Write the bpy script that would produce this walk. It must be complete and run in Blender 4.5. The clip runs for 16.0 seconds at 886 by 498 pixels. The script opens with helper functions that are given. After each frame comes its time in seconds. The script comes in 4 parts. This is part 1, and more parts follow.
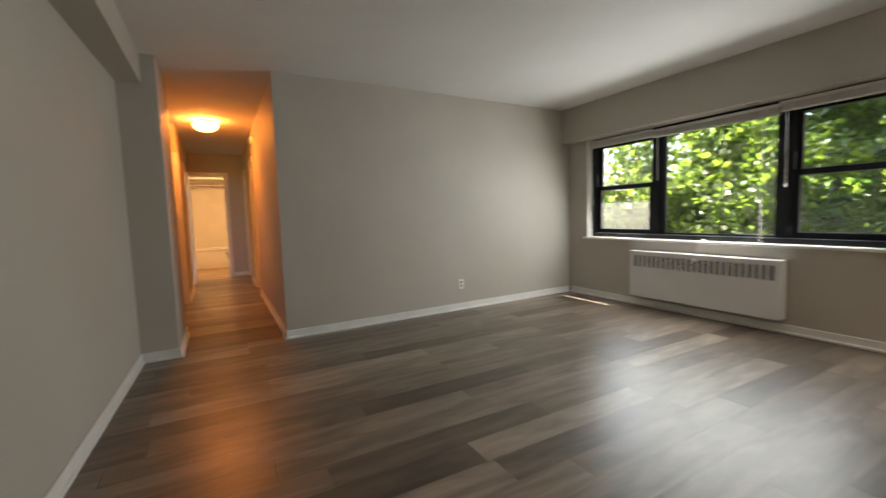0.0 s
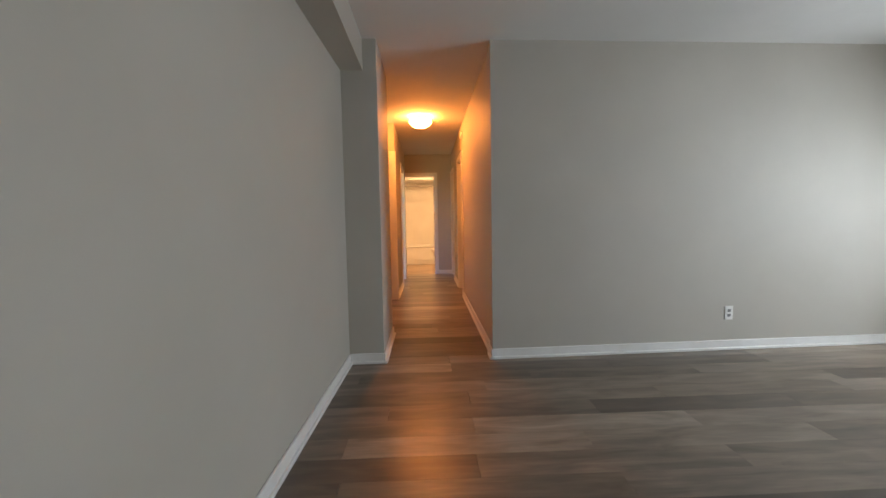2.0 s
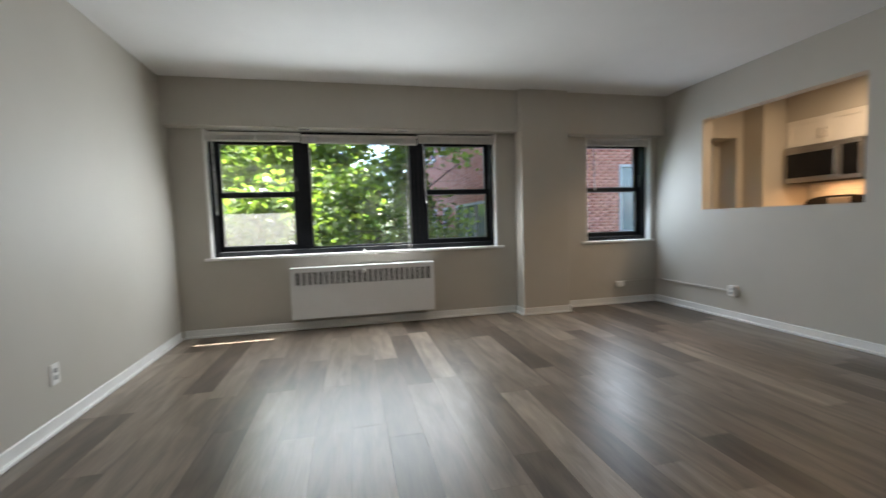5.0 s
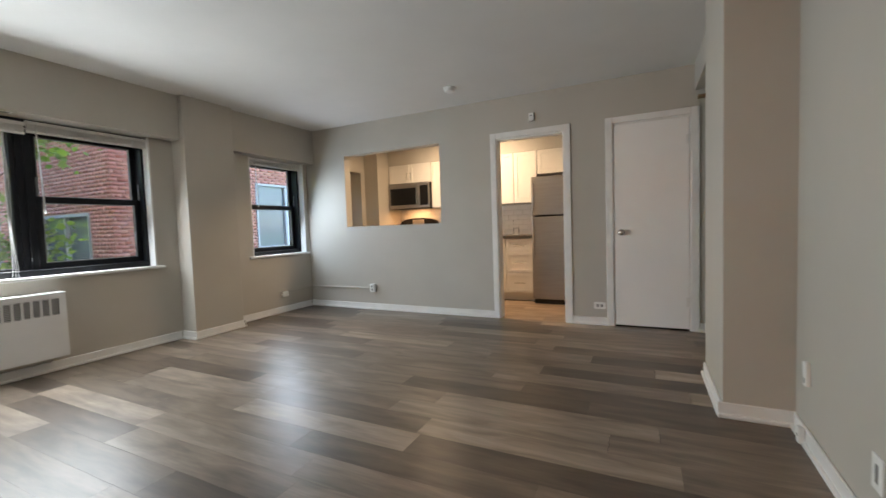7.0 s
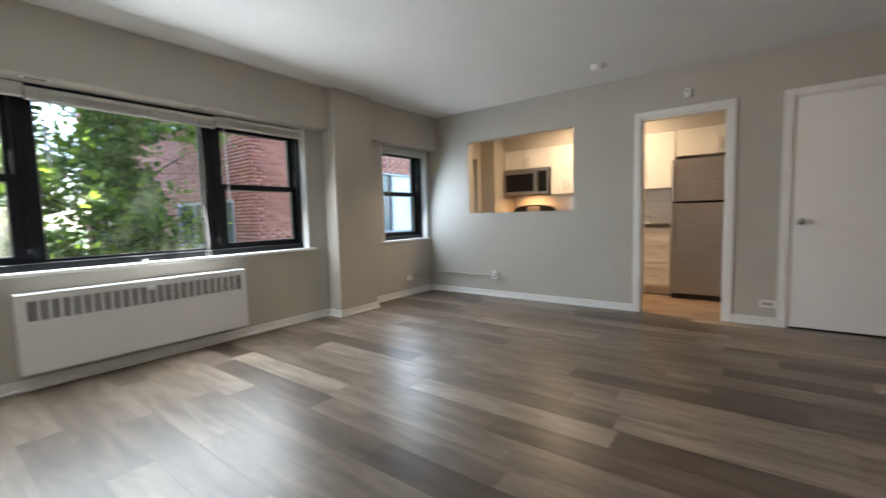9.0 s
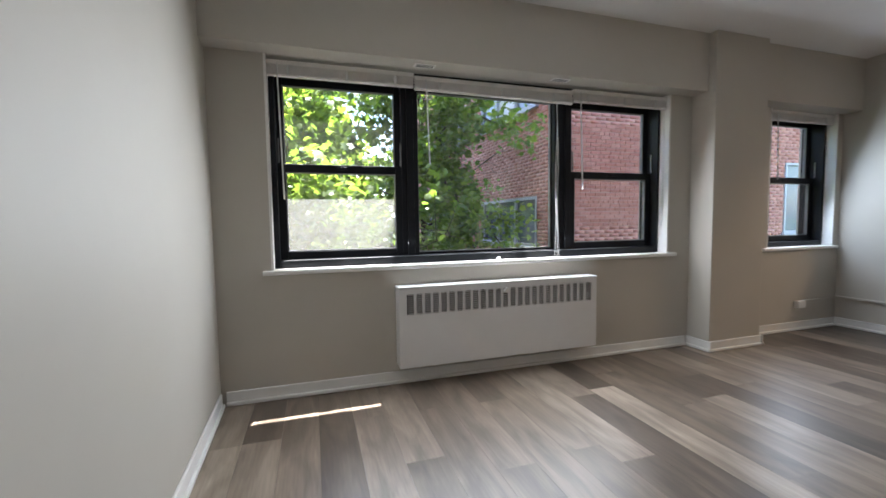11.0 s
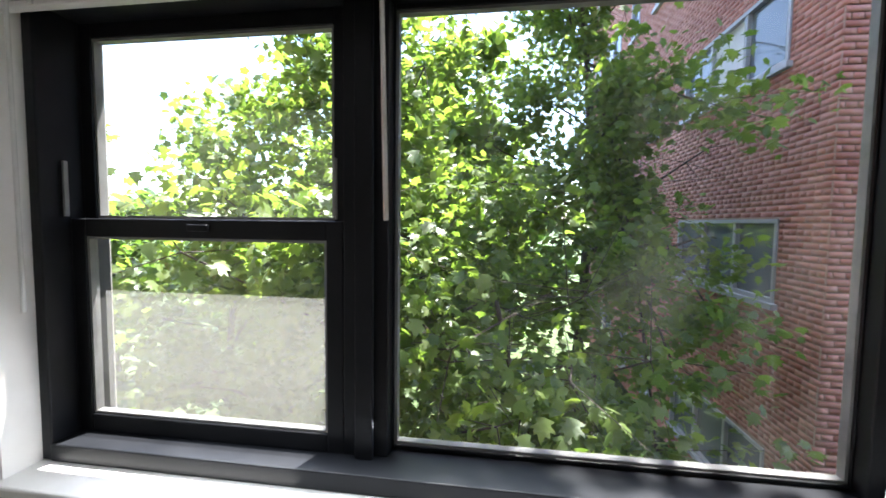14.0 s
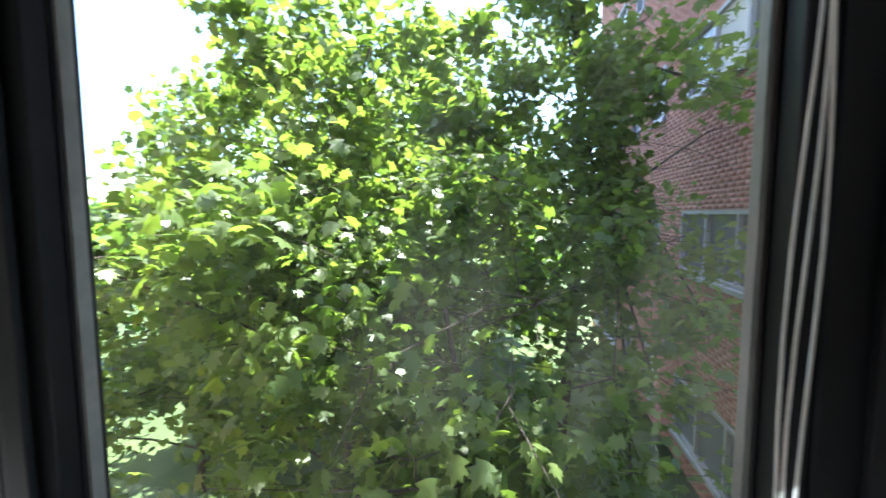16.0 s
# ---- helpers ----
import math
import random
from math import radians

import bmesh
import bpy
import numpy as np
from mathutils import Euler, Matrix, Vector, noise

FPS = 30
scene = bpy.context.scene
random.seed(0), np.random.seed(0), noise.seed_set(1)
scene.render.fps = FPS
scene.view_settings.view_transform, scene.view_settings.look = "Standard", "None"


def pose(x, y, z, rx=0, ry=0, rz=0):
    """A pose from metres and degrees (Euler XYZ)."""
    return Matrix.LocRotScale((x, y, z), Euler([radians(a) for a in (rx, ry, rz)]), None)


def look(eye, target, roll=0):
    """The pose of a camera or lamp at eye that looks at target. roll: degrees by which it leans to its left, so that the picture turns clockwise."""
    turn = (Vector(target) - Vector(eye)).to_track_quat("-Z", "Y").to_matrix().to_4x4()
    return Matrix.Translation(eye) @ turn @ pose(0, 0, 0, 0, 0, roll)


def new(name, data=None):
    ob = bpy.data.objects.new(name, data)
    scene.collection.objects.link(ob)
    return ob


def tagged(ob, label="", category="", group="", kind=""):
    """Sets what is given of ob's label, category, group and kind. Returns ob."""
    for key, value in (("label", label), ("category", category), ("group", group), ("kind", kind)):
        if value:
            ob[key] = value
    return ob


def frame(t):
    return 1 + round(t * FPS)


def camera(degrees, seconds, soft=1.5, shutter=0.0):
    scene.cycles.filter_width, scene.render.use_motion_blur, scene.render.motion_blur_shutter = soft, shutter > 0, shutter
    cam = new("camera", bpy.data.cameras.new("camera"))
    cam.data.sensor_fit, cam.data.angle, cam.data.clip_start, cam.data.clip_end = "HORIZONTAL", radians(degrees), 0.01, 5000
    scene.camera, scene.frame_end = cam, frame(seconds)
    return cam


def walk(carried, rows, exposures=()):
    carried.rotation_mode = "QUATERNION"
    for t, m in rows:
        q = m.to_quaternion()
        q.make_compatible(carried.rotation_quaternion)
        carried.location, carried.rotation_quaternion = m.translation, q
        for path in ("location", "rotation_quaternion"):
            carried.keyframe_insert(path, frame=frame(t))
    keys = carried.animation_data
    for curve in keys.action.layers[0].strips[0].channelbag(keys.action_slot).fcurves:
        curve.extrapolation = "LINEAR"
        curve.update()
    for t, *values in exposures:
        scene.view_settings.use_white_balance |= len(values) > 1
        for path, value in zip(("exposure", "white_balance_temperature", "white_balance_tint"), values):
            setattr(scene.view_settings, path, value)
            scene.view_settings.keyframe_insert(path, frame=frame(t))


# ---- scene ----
cam = camera(94.4, 16.0, shutter=0.35)
PATH = [
    (0, (0.626, 1.196, 1.145), (1.579, 2.946, 0.976), -1.8),
    (0.5, (0.714, 1.418, 1.136), (1.252, 3.338, 0.981), -1.7),
    (1, (0.717, 1.565, 1.133), (0.954, 3.545, 0.985), -1.3),
    (1.5, (0.681, 1.788, 1.121), (0.76, 3.781, 0.978), -0.9),
    (2, (0.625, 2.079, 1.114), (0.702, 4.073, 0.977), -1.0),
    (2.5, (0.577, 2.396, 1.084), (0.834, 4.375, 0.949), -1.5),
    (3, (0.548, 2.721, 1.084), (1.198, 4.608, 0.947), -2.3),
    (3.5, (0.555, 3.066, 1.085), (1.764, 4.654, 0.952), -3.1),
    (4, (0.519, 3.341, 1.091), (2.245, 4.341, 0.94), -2.8),
    (4.5, (0.535, 3.545, 1.102), (2.51, 3.821, 0.948), -2.3),
    (5, (0.511, 3.738, 1.069), (2.459, 3.304, 0.94), -1.8),
    (5.2, (0.488, 3.849, 1.07), (2.363, 3.163, 0.945), -1.6),
    (7.3, (0.627, 4.581, 1.075), (1.372, 2.727, 0.968), -1.9),
    (7.5, (0.651, 4.631, 1.076), (1.338, 2.756, 0.968), -1.8),
    (8, (0.706, 4.725, 1.065), (1.391, 2.849, 0.952), -1.7),
    (8.5, (0.83, 4.752, 1.051), (1.674, 2.943, 0.927), -1.3),
    (9, (1.143, 4.767, 1.081), (2.344, 3.176, 0.925), -1.5),
    (9.5, (1.397, 4.784, 1.077), (2.949, 3.532, 0.917), -1.4),
    (10, (1.623, 4.848, 1.003), (3.4, 3.938, 0.888), -1.0),
    (10.2, (1.747, 4.88, 1.007), (3.573, 4.071, 0.898), -1.0),
    (12.3, (3.294, 4.561, 1.222), (5.238, 4.118, 1.066), -0.5),
    (12.5, (3.421, 4.468, 1.25), (5.378, 4.084, 1.102), -0.4),
    (13, (3.683, 4.258, 1.319), (5.67, 4.072, 1.182), 0.1),
    (13.5, (3.94, 4.061, 1.391), (5.935, 4.108, 1.263), 0.8),
    (14, (4.137, 3.865, 1.441), (6.113, 4.148, 1.313), 0.7),
    (14.5, (4.307, 3.671, 1.475), (6.246, 4.143, 1.344), 0.5),
    (15, (4.454, 3.495, 1.471), (6.36, 4.086, 1.335), 0.6),
    (15.5, (4.57, 3.417, 1.465), (6.475, 4.008, 1.321), 0.5),
    (16, (4.591, 3.363, 1.483), (6.55, 3.733, 1.315), -0.1),
]
walk(cam, [(t, look(eye, target, roll)) for t, eye, target, roll in PATH],
     [(0, 3.1, 6800, 9), (1, 3.3, 6500, 8), (2, 3.4, 5950, 8), (3, 3.35, 5850, 9), (4, 3.12, 5500, 6), (5, 3.3, 6150, 8), (7.5, 3.75, 6200, 8), (8.5, 3.75, 6100, 7), (10, 3.4, 6050, 10), (12.5, 3.35, 5950, 12), (14, 3.0, 6050, 12), (16, 2.95, 5900, 5)])

# ---- world, sun, sky light, exposure ----
world = bpy.data.worlds.new("sky")
scene.world = world
world.use_nodes = True
wn = world.node_tree
sky = wn.nodes.new("ShaderNodeTexSky")
sky.sky_type, sky.sun_disc = "NISHITA", False
sky.sun_elevation, sky.sun_rotation = radians(71.6), radians(111)
sky.air_density, sky.dust_density = 1.0, 1.4
wn.links.new(sky.outputs[0], wn.nodes["Background"].inputs[0])
wn.nodes["Background"].inputs[1].default_value = 0.11

sun = new("sun", bpy.data.lights.new("sun", "SUN"))
sun.data.energy, sun.data.angle, sun.data.color = 5.0, radians(0.53), (1.0, 0.95, 0.86)
sun.matrix_world = look((10.7, 0.8, 18.5), (5.0, 3.0, 0.0))


def area_lamp(name, eye, target, w, h, watts, color):
    lamp = new(name, bpy.data.lights.new(name, "AREA"))
    lamp.data.shape, lamp.data.size, lamp.data.size_y = "RECTANGLE", w, h
    lamp.data.energy, lamp.data.color = watts, color
    lamp.matrix_world = look(eye, target)
    return lamp


# the sky's light through the two room windows, and the ceiling lights of the kitchen and the bathroom
area_lamp("sky_light", (4.945, 3.6, 1.38), (4.0, 3.6, 1.02), 2.3, 1.0, 6.3, (0.93, 0.965, 0.98))
area_lamp("sky_light", (4.945, 0.52, 1.38), (4.0, 0.52, 1.05), 0.5, 0.9, 1.2, (0.78, 0.88, 1.0))
area_lamp("kitchen_light", (2.9, -0.75, 2.40), (2.9, -0.75, 0), 1.2, 0.4, 4.0, (1.0, 0.68, 0.40))
area_lamp("bathroom_light", (0.62, 11.5, 2.42), (0.62, 11.8, 0), 0.5, 0.5, 5.6, (1.0, 0.52, 0.20))
area_lamp("hood_light", (4.03, -1.45, 1.392), (4.03, -1.5, 0.9), 0.2, 0.06, 0.5, (1.0, 0.5, 0.2))


# ---- materials ----
def node(m, kind, **values):
    n = m.node_tree.nodes.new(kind)
    for key, value in values.items():
        n.inputs[key].default_value = value
    return n


def base_material(name, rough=0.5, metal=0.0):
    m = bpy.data.materials.new(name)
    m.use_nodes = True
    b = m.node_tree.nodes["Principled BSDF"]
    b.inputs["Roughness"].default_value, b.inputs["Metallic"].default_value = rough, metal
    return m, b


def mix_color(m, fac, a, b):
    """A colour between a and b by the socket fac."""
    r = m.node_tree.nodes.new("ShaderNodeValToRGB")
    r.color_ramp.elements[0].color, r.color_ramp.elements[1].color = (*a, 1), (*b, 1)
    m.node_tree.links.new(fac, r.inputs[0])
    return r


def surface(name, a, b, rough=0.5, metal=0.0, scale=4.0, fine=120.0, bump=0.05, stretch=(1, 1, 1), rough_var=0.1, lo=0.3, hi=0.7):
    """A two-scale surface: broad tone from a to b, fine relief, uneven gloss."""
    m, p = base_material(name, rough, metal)
    link = m.node_tree.links.new
    co = m.node_tree.nodes.new("ShaderNodeTexCoord")
    mp = node(m, "ShaderNodeMapping", Scale=stretch)
    link(co.outputs["Object"], mp.inputs[0])
    n1 = node(m, "ShaderNodeTexNoise", Scale=scale, Detail=6.0, Roughness=0.6)
    n2 = node(m, "ShaderNodeTexNoise", Scale=fine, Detail=3.0)
    link(mp.outputs[0], n1.inputs["Vector"]), link(mp.outputs[0], n2.inputs["Vector"])
    ramp = mix_color(m, n1.outputs[0], a, b)
    ramp.color_ramp.elements[0].position, ramp.color_ramp.elements[1].position = lo, hi
    link(ramp.outputs[0], p.inputs["Base Color"])
    rr = node(m, "ShaderNodeMapRange")
    rr.inputs["To Min"].default_value, rr.inputs["To Max"].default_value = max(rough - rough_var, 0.02), min(rough + rough_var, 1)
    link(n1.outputs[0], rr.inputs[0]), link(rr.outputs[0], p.inputs["Roughness"])
    bp = node(m, "ShaderNodeBump", Strength=bump, Distance=0.004)
    link(n2.outputs[0], bp.inputs["Height"]), link(bp.outputs[0], p.inputs["Normal"])
    return m


def wood_planks(name, tones, rough):
    """Vinyl planks: a tone for each board, long grain streaks and darker cathedrals along x."""
    m, p = base_material(name, rough)
    link = m.node_tree.links.new
    co = m.node_tree.nodes.new("ShaderNodeTexCoord")
    info = m.node_tree.nodes.new("ShaderNodeObjectInfo")
    shift = m.node_tree.nodes.new("ShaderNodeVectorMath")
    shift.operation = "SCALE"
    shift.inputs[0].default_value = (31.0, 17.0, 5.0)
    link(info.outputs["Random"], shift.inputs["Scale"])
    add = m.node_tree.nodes.new("ShaderNodeVectorMath")
    link(co.outputs["Object"], add.inputs[0]), link(shift.outputs[0], add.inputs[1])
    broad, grain = node(m, "ShaderNodeMapping", Scale=(1.5, 7, 1)), node(m, "ShaderNodeMapping", Scale=(4.0, 60, 1))
    link(add.outputs[0], broad.inputs[0]), link(add.outputs[0], grain.inputs[0])
    n1, n2 = node(m, "ShaderNodeTexNoise", Scale=1.6, Detail=5.0, Distortion=0.6), node(m, "ShaderNodeTexNoise", Scale=1.5, Detail=4.0)
    link(broad.outputs[0], n1.inputs["Vector"]), link(grain.outputs[0], n2.inputs["Vector"])
    tone = m.node_tree.nodes.new("ShaderNodeValToRGB")
    tone.color_ramp.elements[0].color, tone.color_ramp.elements[1].color = (*tones[0], 1), (*tones[-1], 1)
    for k, c in enumerate(tones[1:-1], 1):
        tone.color_ramp.elements.new(k / (len(tones) - 1)).color = (*c, 1)
    link(info.outputs["Random"], tone.inputs[0])
    g1, g2 = mix_color(m, n1.outputs[0], (0.62, 0.6, 0.58), (1.22, 1.2, 1.18)), mix_color(m, n2.outputs[0], (0.86, 0.855, 0.85), (1.08, 1.08, 1.08))
    for g in (g1, g2):
        g.color_ramp.elements[0].position, g.color_ramp.elements[1].position = 0.32, 0.68
    mul1, mul2 = m.node_tree.nodes.new("ShaderNodeMixRGB"), m.node_tree.nodes.new("ShaderNodeMixRGB")
    for mu in (mul1, mul2):
        mu.blend_type, mu.inputs[0].default_value = "MULTIPLY", 1.0
    link(tone.outputs[0], mul1.inputs[1]), link(g1.outputs[0], mul1.inputs[2])
    link(mul1.outputs[0], mul2.inputs[1]), link(g2.outputs[0], mul2.inputs[2])
    link(mul2.outputs[0], p.inputs["Base Color"])
    rr = node(m, "ShaderNodeMapRange")
    rr.inputs["To Min"].default_value, rr.inputs["To Max"].default_value = rough - 0.07, rough + 0.1
    link(n2.outputs[0], rr.inputs[0]), link(rr.outputs[0], p.inputs["Roughness"])
    bp = node(m, "ShaderNodeBump", Strength=0.06, Distance=0.002)
    link(n2.outputs[0], bp.inputs["Height"]), link(bp.outputs[0], p.inputs["Normal"])
    return m


def brick_material(name, single):
    """Red brick; its tone varies from brick to brick."""
    m, p = base_material(name, 0.9)
    link = m.node_tree.links.new
    source = m.node_tree.nodes.new("ShaderNodeObjectInfo" if single else "ShaderNodeNewGeometry")
    rnd = source.outputs["Random" if single else "Random Per Island"]
    ramp = mix_color(m, rnd, (0.33, 0.125, 0.10), (0.47, 0.22, 0.18))
    e = ramp.color_ramp.elements.new(0.5)
    e.color = (0.41, 0.165, 0.13, 1)
    co = m.node_tree.nodes.new("ShaderNodeTexCoord")
    n = node(m, "ShaderNodeTexNoise", Scale=35.0, Detail=6.0)
    link(co.outputs["Object"], n.inputs["Vector"])
    g = mix_color(m, n.outputs[0], (0.7, 0.68, 0.66), (1.2, 1.2, 1.2))
    mu = m.node_tree.nodes.new("ShaderNodeMixRGB")
    mu.blend_type, mu.inputs[0].default_value = "MULTIPLY", 1.0
    link(ramp.outputs[0], mu.inputs[1]), link(g.outputs[0], mu.inputs[2]), link(mu.outputs[0], p.inputs["Base Color"])
    bp = node(m, "ShaderNodeBump", Strength=0.3, Distance=0.003)
    link(n.outputs[0], bp.inputs["Height"]), link(bp.outputs[0], p.inputs["Normal"])
    return m


def leaf_material(name, dark, light):
    """Leaves that scatter light on both sides, with a waxy sheen."""
    m, p = base_material(name, 0.42)
    link = m.node_tree.links.new
    geo = m.node_tree.nodes.new("ShaderNodeNewGeometry")
    ramp = mix_color(m, geo.outputs["Random Per Island"], dark, light)
    link(ramp.outputs[0], p.inputs["Base Color"])
    p.inputs["Specular IOR Level"].default_value = 0.45
    tr = m.node_tree.nodes.new("ShaderNodeBsdfTranslucent")
    warm = m.node_tree.nodes.new("ShaderNodeMixRGB")
    warm.blend_type, warm.inputs[0].default_value, warm.inputs[2].default_value = "MULTIPLY", 1.0, (2.2, 2.3, 0.85, 1)
    link(ramp.outputs[0], warm.inputs[1]), link(warm.outputs[0], tr.inputs[0])
    mx = node(m, "ShaderNodeMixShader", Fac=0.5)
    link(p.outputs[0], mx.inputs[1]), link(tr.outputs[0], mx.inputs[2])
    link(mx.outputs[0], m.node_tree.nodes["Material Output"].inputs[0])
    return m


def glass_material(name, dirt, tint=(1, 1, 1)):
    """Thin window glass: clear, mirror-like at a slant, with a film of dust."""
    m = bpy.data.materials.new(name)
    m.use_nodes = True
    link, nodes = m.node_tree.links.new, m.node_tree.nodes
    nodes.remove(nodes["Principled BSDF"])
    clear, gloss, dust = nodes.new("ShaderNodeBsdfTransparent"), nodes.new("ShaderNodeBsdfGlossy"), nodes.new("ShaderNodeBsdfDiffuse")
    clear.inputs[0].default_value = (*tint, 1)
    gloss.inputs["Roughness"].default_value = 0.02
    dust.inputs[0].default_value = (0.75, 0.74, 0.70, 1)
    slant = node(m, "ShaderNodeLayerWeight", Blend=0.5)
    power = nodes.new("ShaderNodeMath")
    power.operation, power.inputs[1].default_value = "POWER", 5.0
    fr = node(m, "ShaderNodeMapRange")
    fr.inputs["To Min"].default_value, fr.inputs["To Max"].default_value = 0.025, 0.6
    link(slant.outputs["Facing"], power.inputs[0]), link(power.outputs[0], fr.inputs[0])
    a, b = nodes.new("ShaderNodeMixShader"), nodes.new("ShaderNodeMixShader")
    link(fr.outputs[0], a.inputs[0]), link(clear.outputs[0], a.inputs[1]), link(gloss.outputs[0], a.inputs[2])
    co, n = nodes.new("ShaderNodeTexCoord"), node(m, "ShaderNodeTexNoise", Scale=1.2, Detail=4.0)
    link(co.outputs["Object"], n.inputs["Vector"])
    rr = node(m, "ShaderNodeMapRange")
    rr.inputs["To Min"].default_value, rr.inputs["To Max"].default_value = dirt * 0.8, dirt * 1.2
    link(n.outputs[0], rr.inputs[0]), link(rr.outputs[0], b.inputs[0])
    seep, both = nodes.new("ShaderNodeBsdfTranslucent"), node(m, "ShaderNodeMixShader", Fac=0.6)
    seep.inputs[0].default_value = (0.78, 0.77, 0.73, 1)
    link(dust.outputs[0], both.inputs[1]), link(seep.outputs[0], both.inputs[2])
    link(a.outputs[0], b.inputs[1]), link(both.outputs[0], b.inputs[2])
    link(b.outputs[0], nodes["Material Output"].inputs[0])
    return m


def glow(name, color, strength):
    m, p = base_material(name, 0.3)
    p.inputs["Base Color"].default_value = (0.9, 0.88, 0.82, 1)
    p.inputs["Emission Color"].default_value, p.inputs["Emission Strength"].default_value = (*color, 1), strength
    return m


WALL = surface("wall_paint", (0.46, 0.432, 0.378), (0.505, 0.475, 0.42), 0.6, scale=1.3, fine=260, bump=0.12)
CEILING = surface("ceiling_paint", (0.70, 0.69, 0.67), (0.76, 0.75, 0.73), 0.8, scale=1.0, fine=200, bump=0.12)
TRIM = surface("white_trim_paint", (0.74, 0.73, 0.70), (0.82, 0.81, 0.79), 0.35, scale=6, fine=90, bump=0.06)
DOORPAINT = surface("door_paint", (0.86, 0.855, 0.84), (0.90, 0.895, 0.88), 0.32, scale=2, fine=60, bump=0.05)
ENAMEL = surface("radiator_enamel", (0.76, 0.76, 0.76), (0.81, 0.81, 0.81), 0.32, scale=3, fine=150, bump=0.03)
PLASTIC = surface("white_plastic", (0.78, 0.77, 0.74), (0.84, 0.83, 0.80), 0.35, scale=8, bump=0.01)
BLIND = surface("blind_slat_plastic", (0.66, 0.64, 0.61), (0.76, 0.74, 0.71), 0.45, scale=10, bump=0.03)
WAND = surface("clear_acrylic", (0.62, 0.62, 0.6), (0.75, 0.75, 0.73), 0.15, scale=10, bump=0.0)
CORD = surface("white_cord", (0.62, 0.61, 0.58), (0.74, 0.73, 0.70), 0.8, scale=60, bump=0.2)
BLACK = surface("black_window_aluminium", (0.005, 0.006, 0.008), (0.011, 0.012, 0.015), 0.45, scale=6, fine=220, bump=0.06)
BLACKGLASS = surface("black_glass", (0.008, 0.008, 0.009), (0.014, 0.014, 0.015), 0.07, scale=3, bump=0.0, rough_var=0.03)
# near-black: dark grilles and casings, and fill for shaded gaps and unlit rooms
DARK_AND_SHADE = surface("dark_parts_and_shade", (0.015, 0.015, 0.014), (0.03, 0.03, 0.028), 0.8)
GASKET = surface("glazing_bead", (0.16, 0.16, 0.16), (0.26, 0.26, 0.25), 0.4, scale=12)
for dark in (BLACK, BLACKGLASS):
    dark.node_tree.nodes["Principled BSDF"].inputs["Specular IOR Level"].default_value = 0.25
GLASS = glass_material("window_glass", 0.03)
DUSTY = glass_material("dusty_window_glass", 0.075)
SCREEN = glass_material("insect_screen", 0.13)
PLANKS = wood_planks("grey_brown_vinyl_plank", ((0.08, 0.06, 0.045), (0.165, 0.13, 0.098), (0.225, 0.18, 0.14), (0.115, 0.088, 0.067), (0.345, 0.285, 0.228), (0.18, 0.142, 0.11), (0.27, 0.222, 0.176)), 0.34)
OAK = wood_planks("light_oak_vinyl_plank", ((0.32, 0.23, 0.155), (0.40, 0.30, 0.21), (0.36, 0.26, 0.175), (0.44, 0.33, 0.23)), 0.36)
SUBFLOOR = surface("plank_joint", (0.03, 0.025, 0.02), (0.05, 0.04, 0.034), 0.8)
STEEL = surface("brushed_steel", (0.36, 0.34, 0.32), (0.42, 0.40, 0.38), 0.34, 0.9, scale=3, fine=90, bump=0.04, stretch=(1, 1, 14))
CHROME = surface("satin_chrome", (0.55, 0.54, 0.52), (0.62, 0.61, 0.6), 0.2, 1.0, scale=20, bump=0.0)
CABINET = surface("white_cabinet_paint", (0.70, 0.67, 0.62), (0.76, 0.73, 0.68), 0.38, scale=3, fine=80, bump=0.04)
COUNTER = surface("dark_stone_counter", (0.03, 0.026, 0.024), (0.09, 0.08, 0.07), 0.18, scale=60, fine=300, bump=0.01)
TILE = surface("glazed_white_tile", (0.66, 0.64, 0.61), (0.74, 0.72, 0.69), 0.13, scale=5, bump=0.03)
GROUT = surface("tile_grout", (0.50, 0.48, 0.45), (0.58, 0.56, 0.53), 0.85, scale=30, bump=0.2)
PORCELAIN = surface("white_porcelain", (0.78, 0.77, 0.74), (0.83, 0.82, 0.8), 0.12, scale=3, bump=0.0)
ROD_WOOD = surface("varnished_wood", (0.20, 0.11, 0.05), (0.32, 0.19, 0.09), 0.4, scale=8, stretch=(1, 12, 12))
BRICKS, BRICK_ONE = brick_material("red_brick_courses", False), brick_material("red_brick", True)
MORTAR = surface("lime_mortar", (0.33, 0.21, 0.17), (0.42, 0.28, 0.235), 0.95, scale=5, fine=150, bump=0.4)
FACADE_FRAME = surface("lavender_grey_metal", (0.30, 0.31, 0.36), (0.38, 0.39, 0.44), 0.45, scale=4)
FACADE_GLASS = surface("reflecting_glass", (0.10, 0.12, 0.15), (0.16, 0.19, 0.23), 0.05, scale=0.6, bump=0.01, rough_var=0.02)
SHADE_CLOTH = surface("pale_window_shade", (0.62, 0.63, 0.68), (0.72, 0.73, 0.78), 0.8, scale=2)
BARK = surface("maple_bark", (0.028, 0.021, 0.017), (0.065, 0.05, 0.041), 0.95, scale=9, fine=60, bump=0.8, stretch=(1, 1, 0.25))
LEAF = leaf_material("maple_leaf", (0.055, 0.095, 0.028), (0.135, 0.185, 0.055))
LEAF_FAR = leaf_material("far_leaf", (0.045, 0.09, 0.025), (0.10, 0.17, 0.045))
GRASS = surface("lawn", (0.03, 0.06, 0.015), (0.08, 0.11, 0.035), 0.95, scale=0.8, fine=40, bump=0.6)
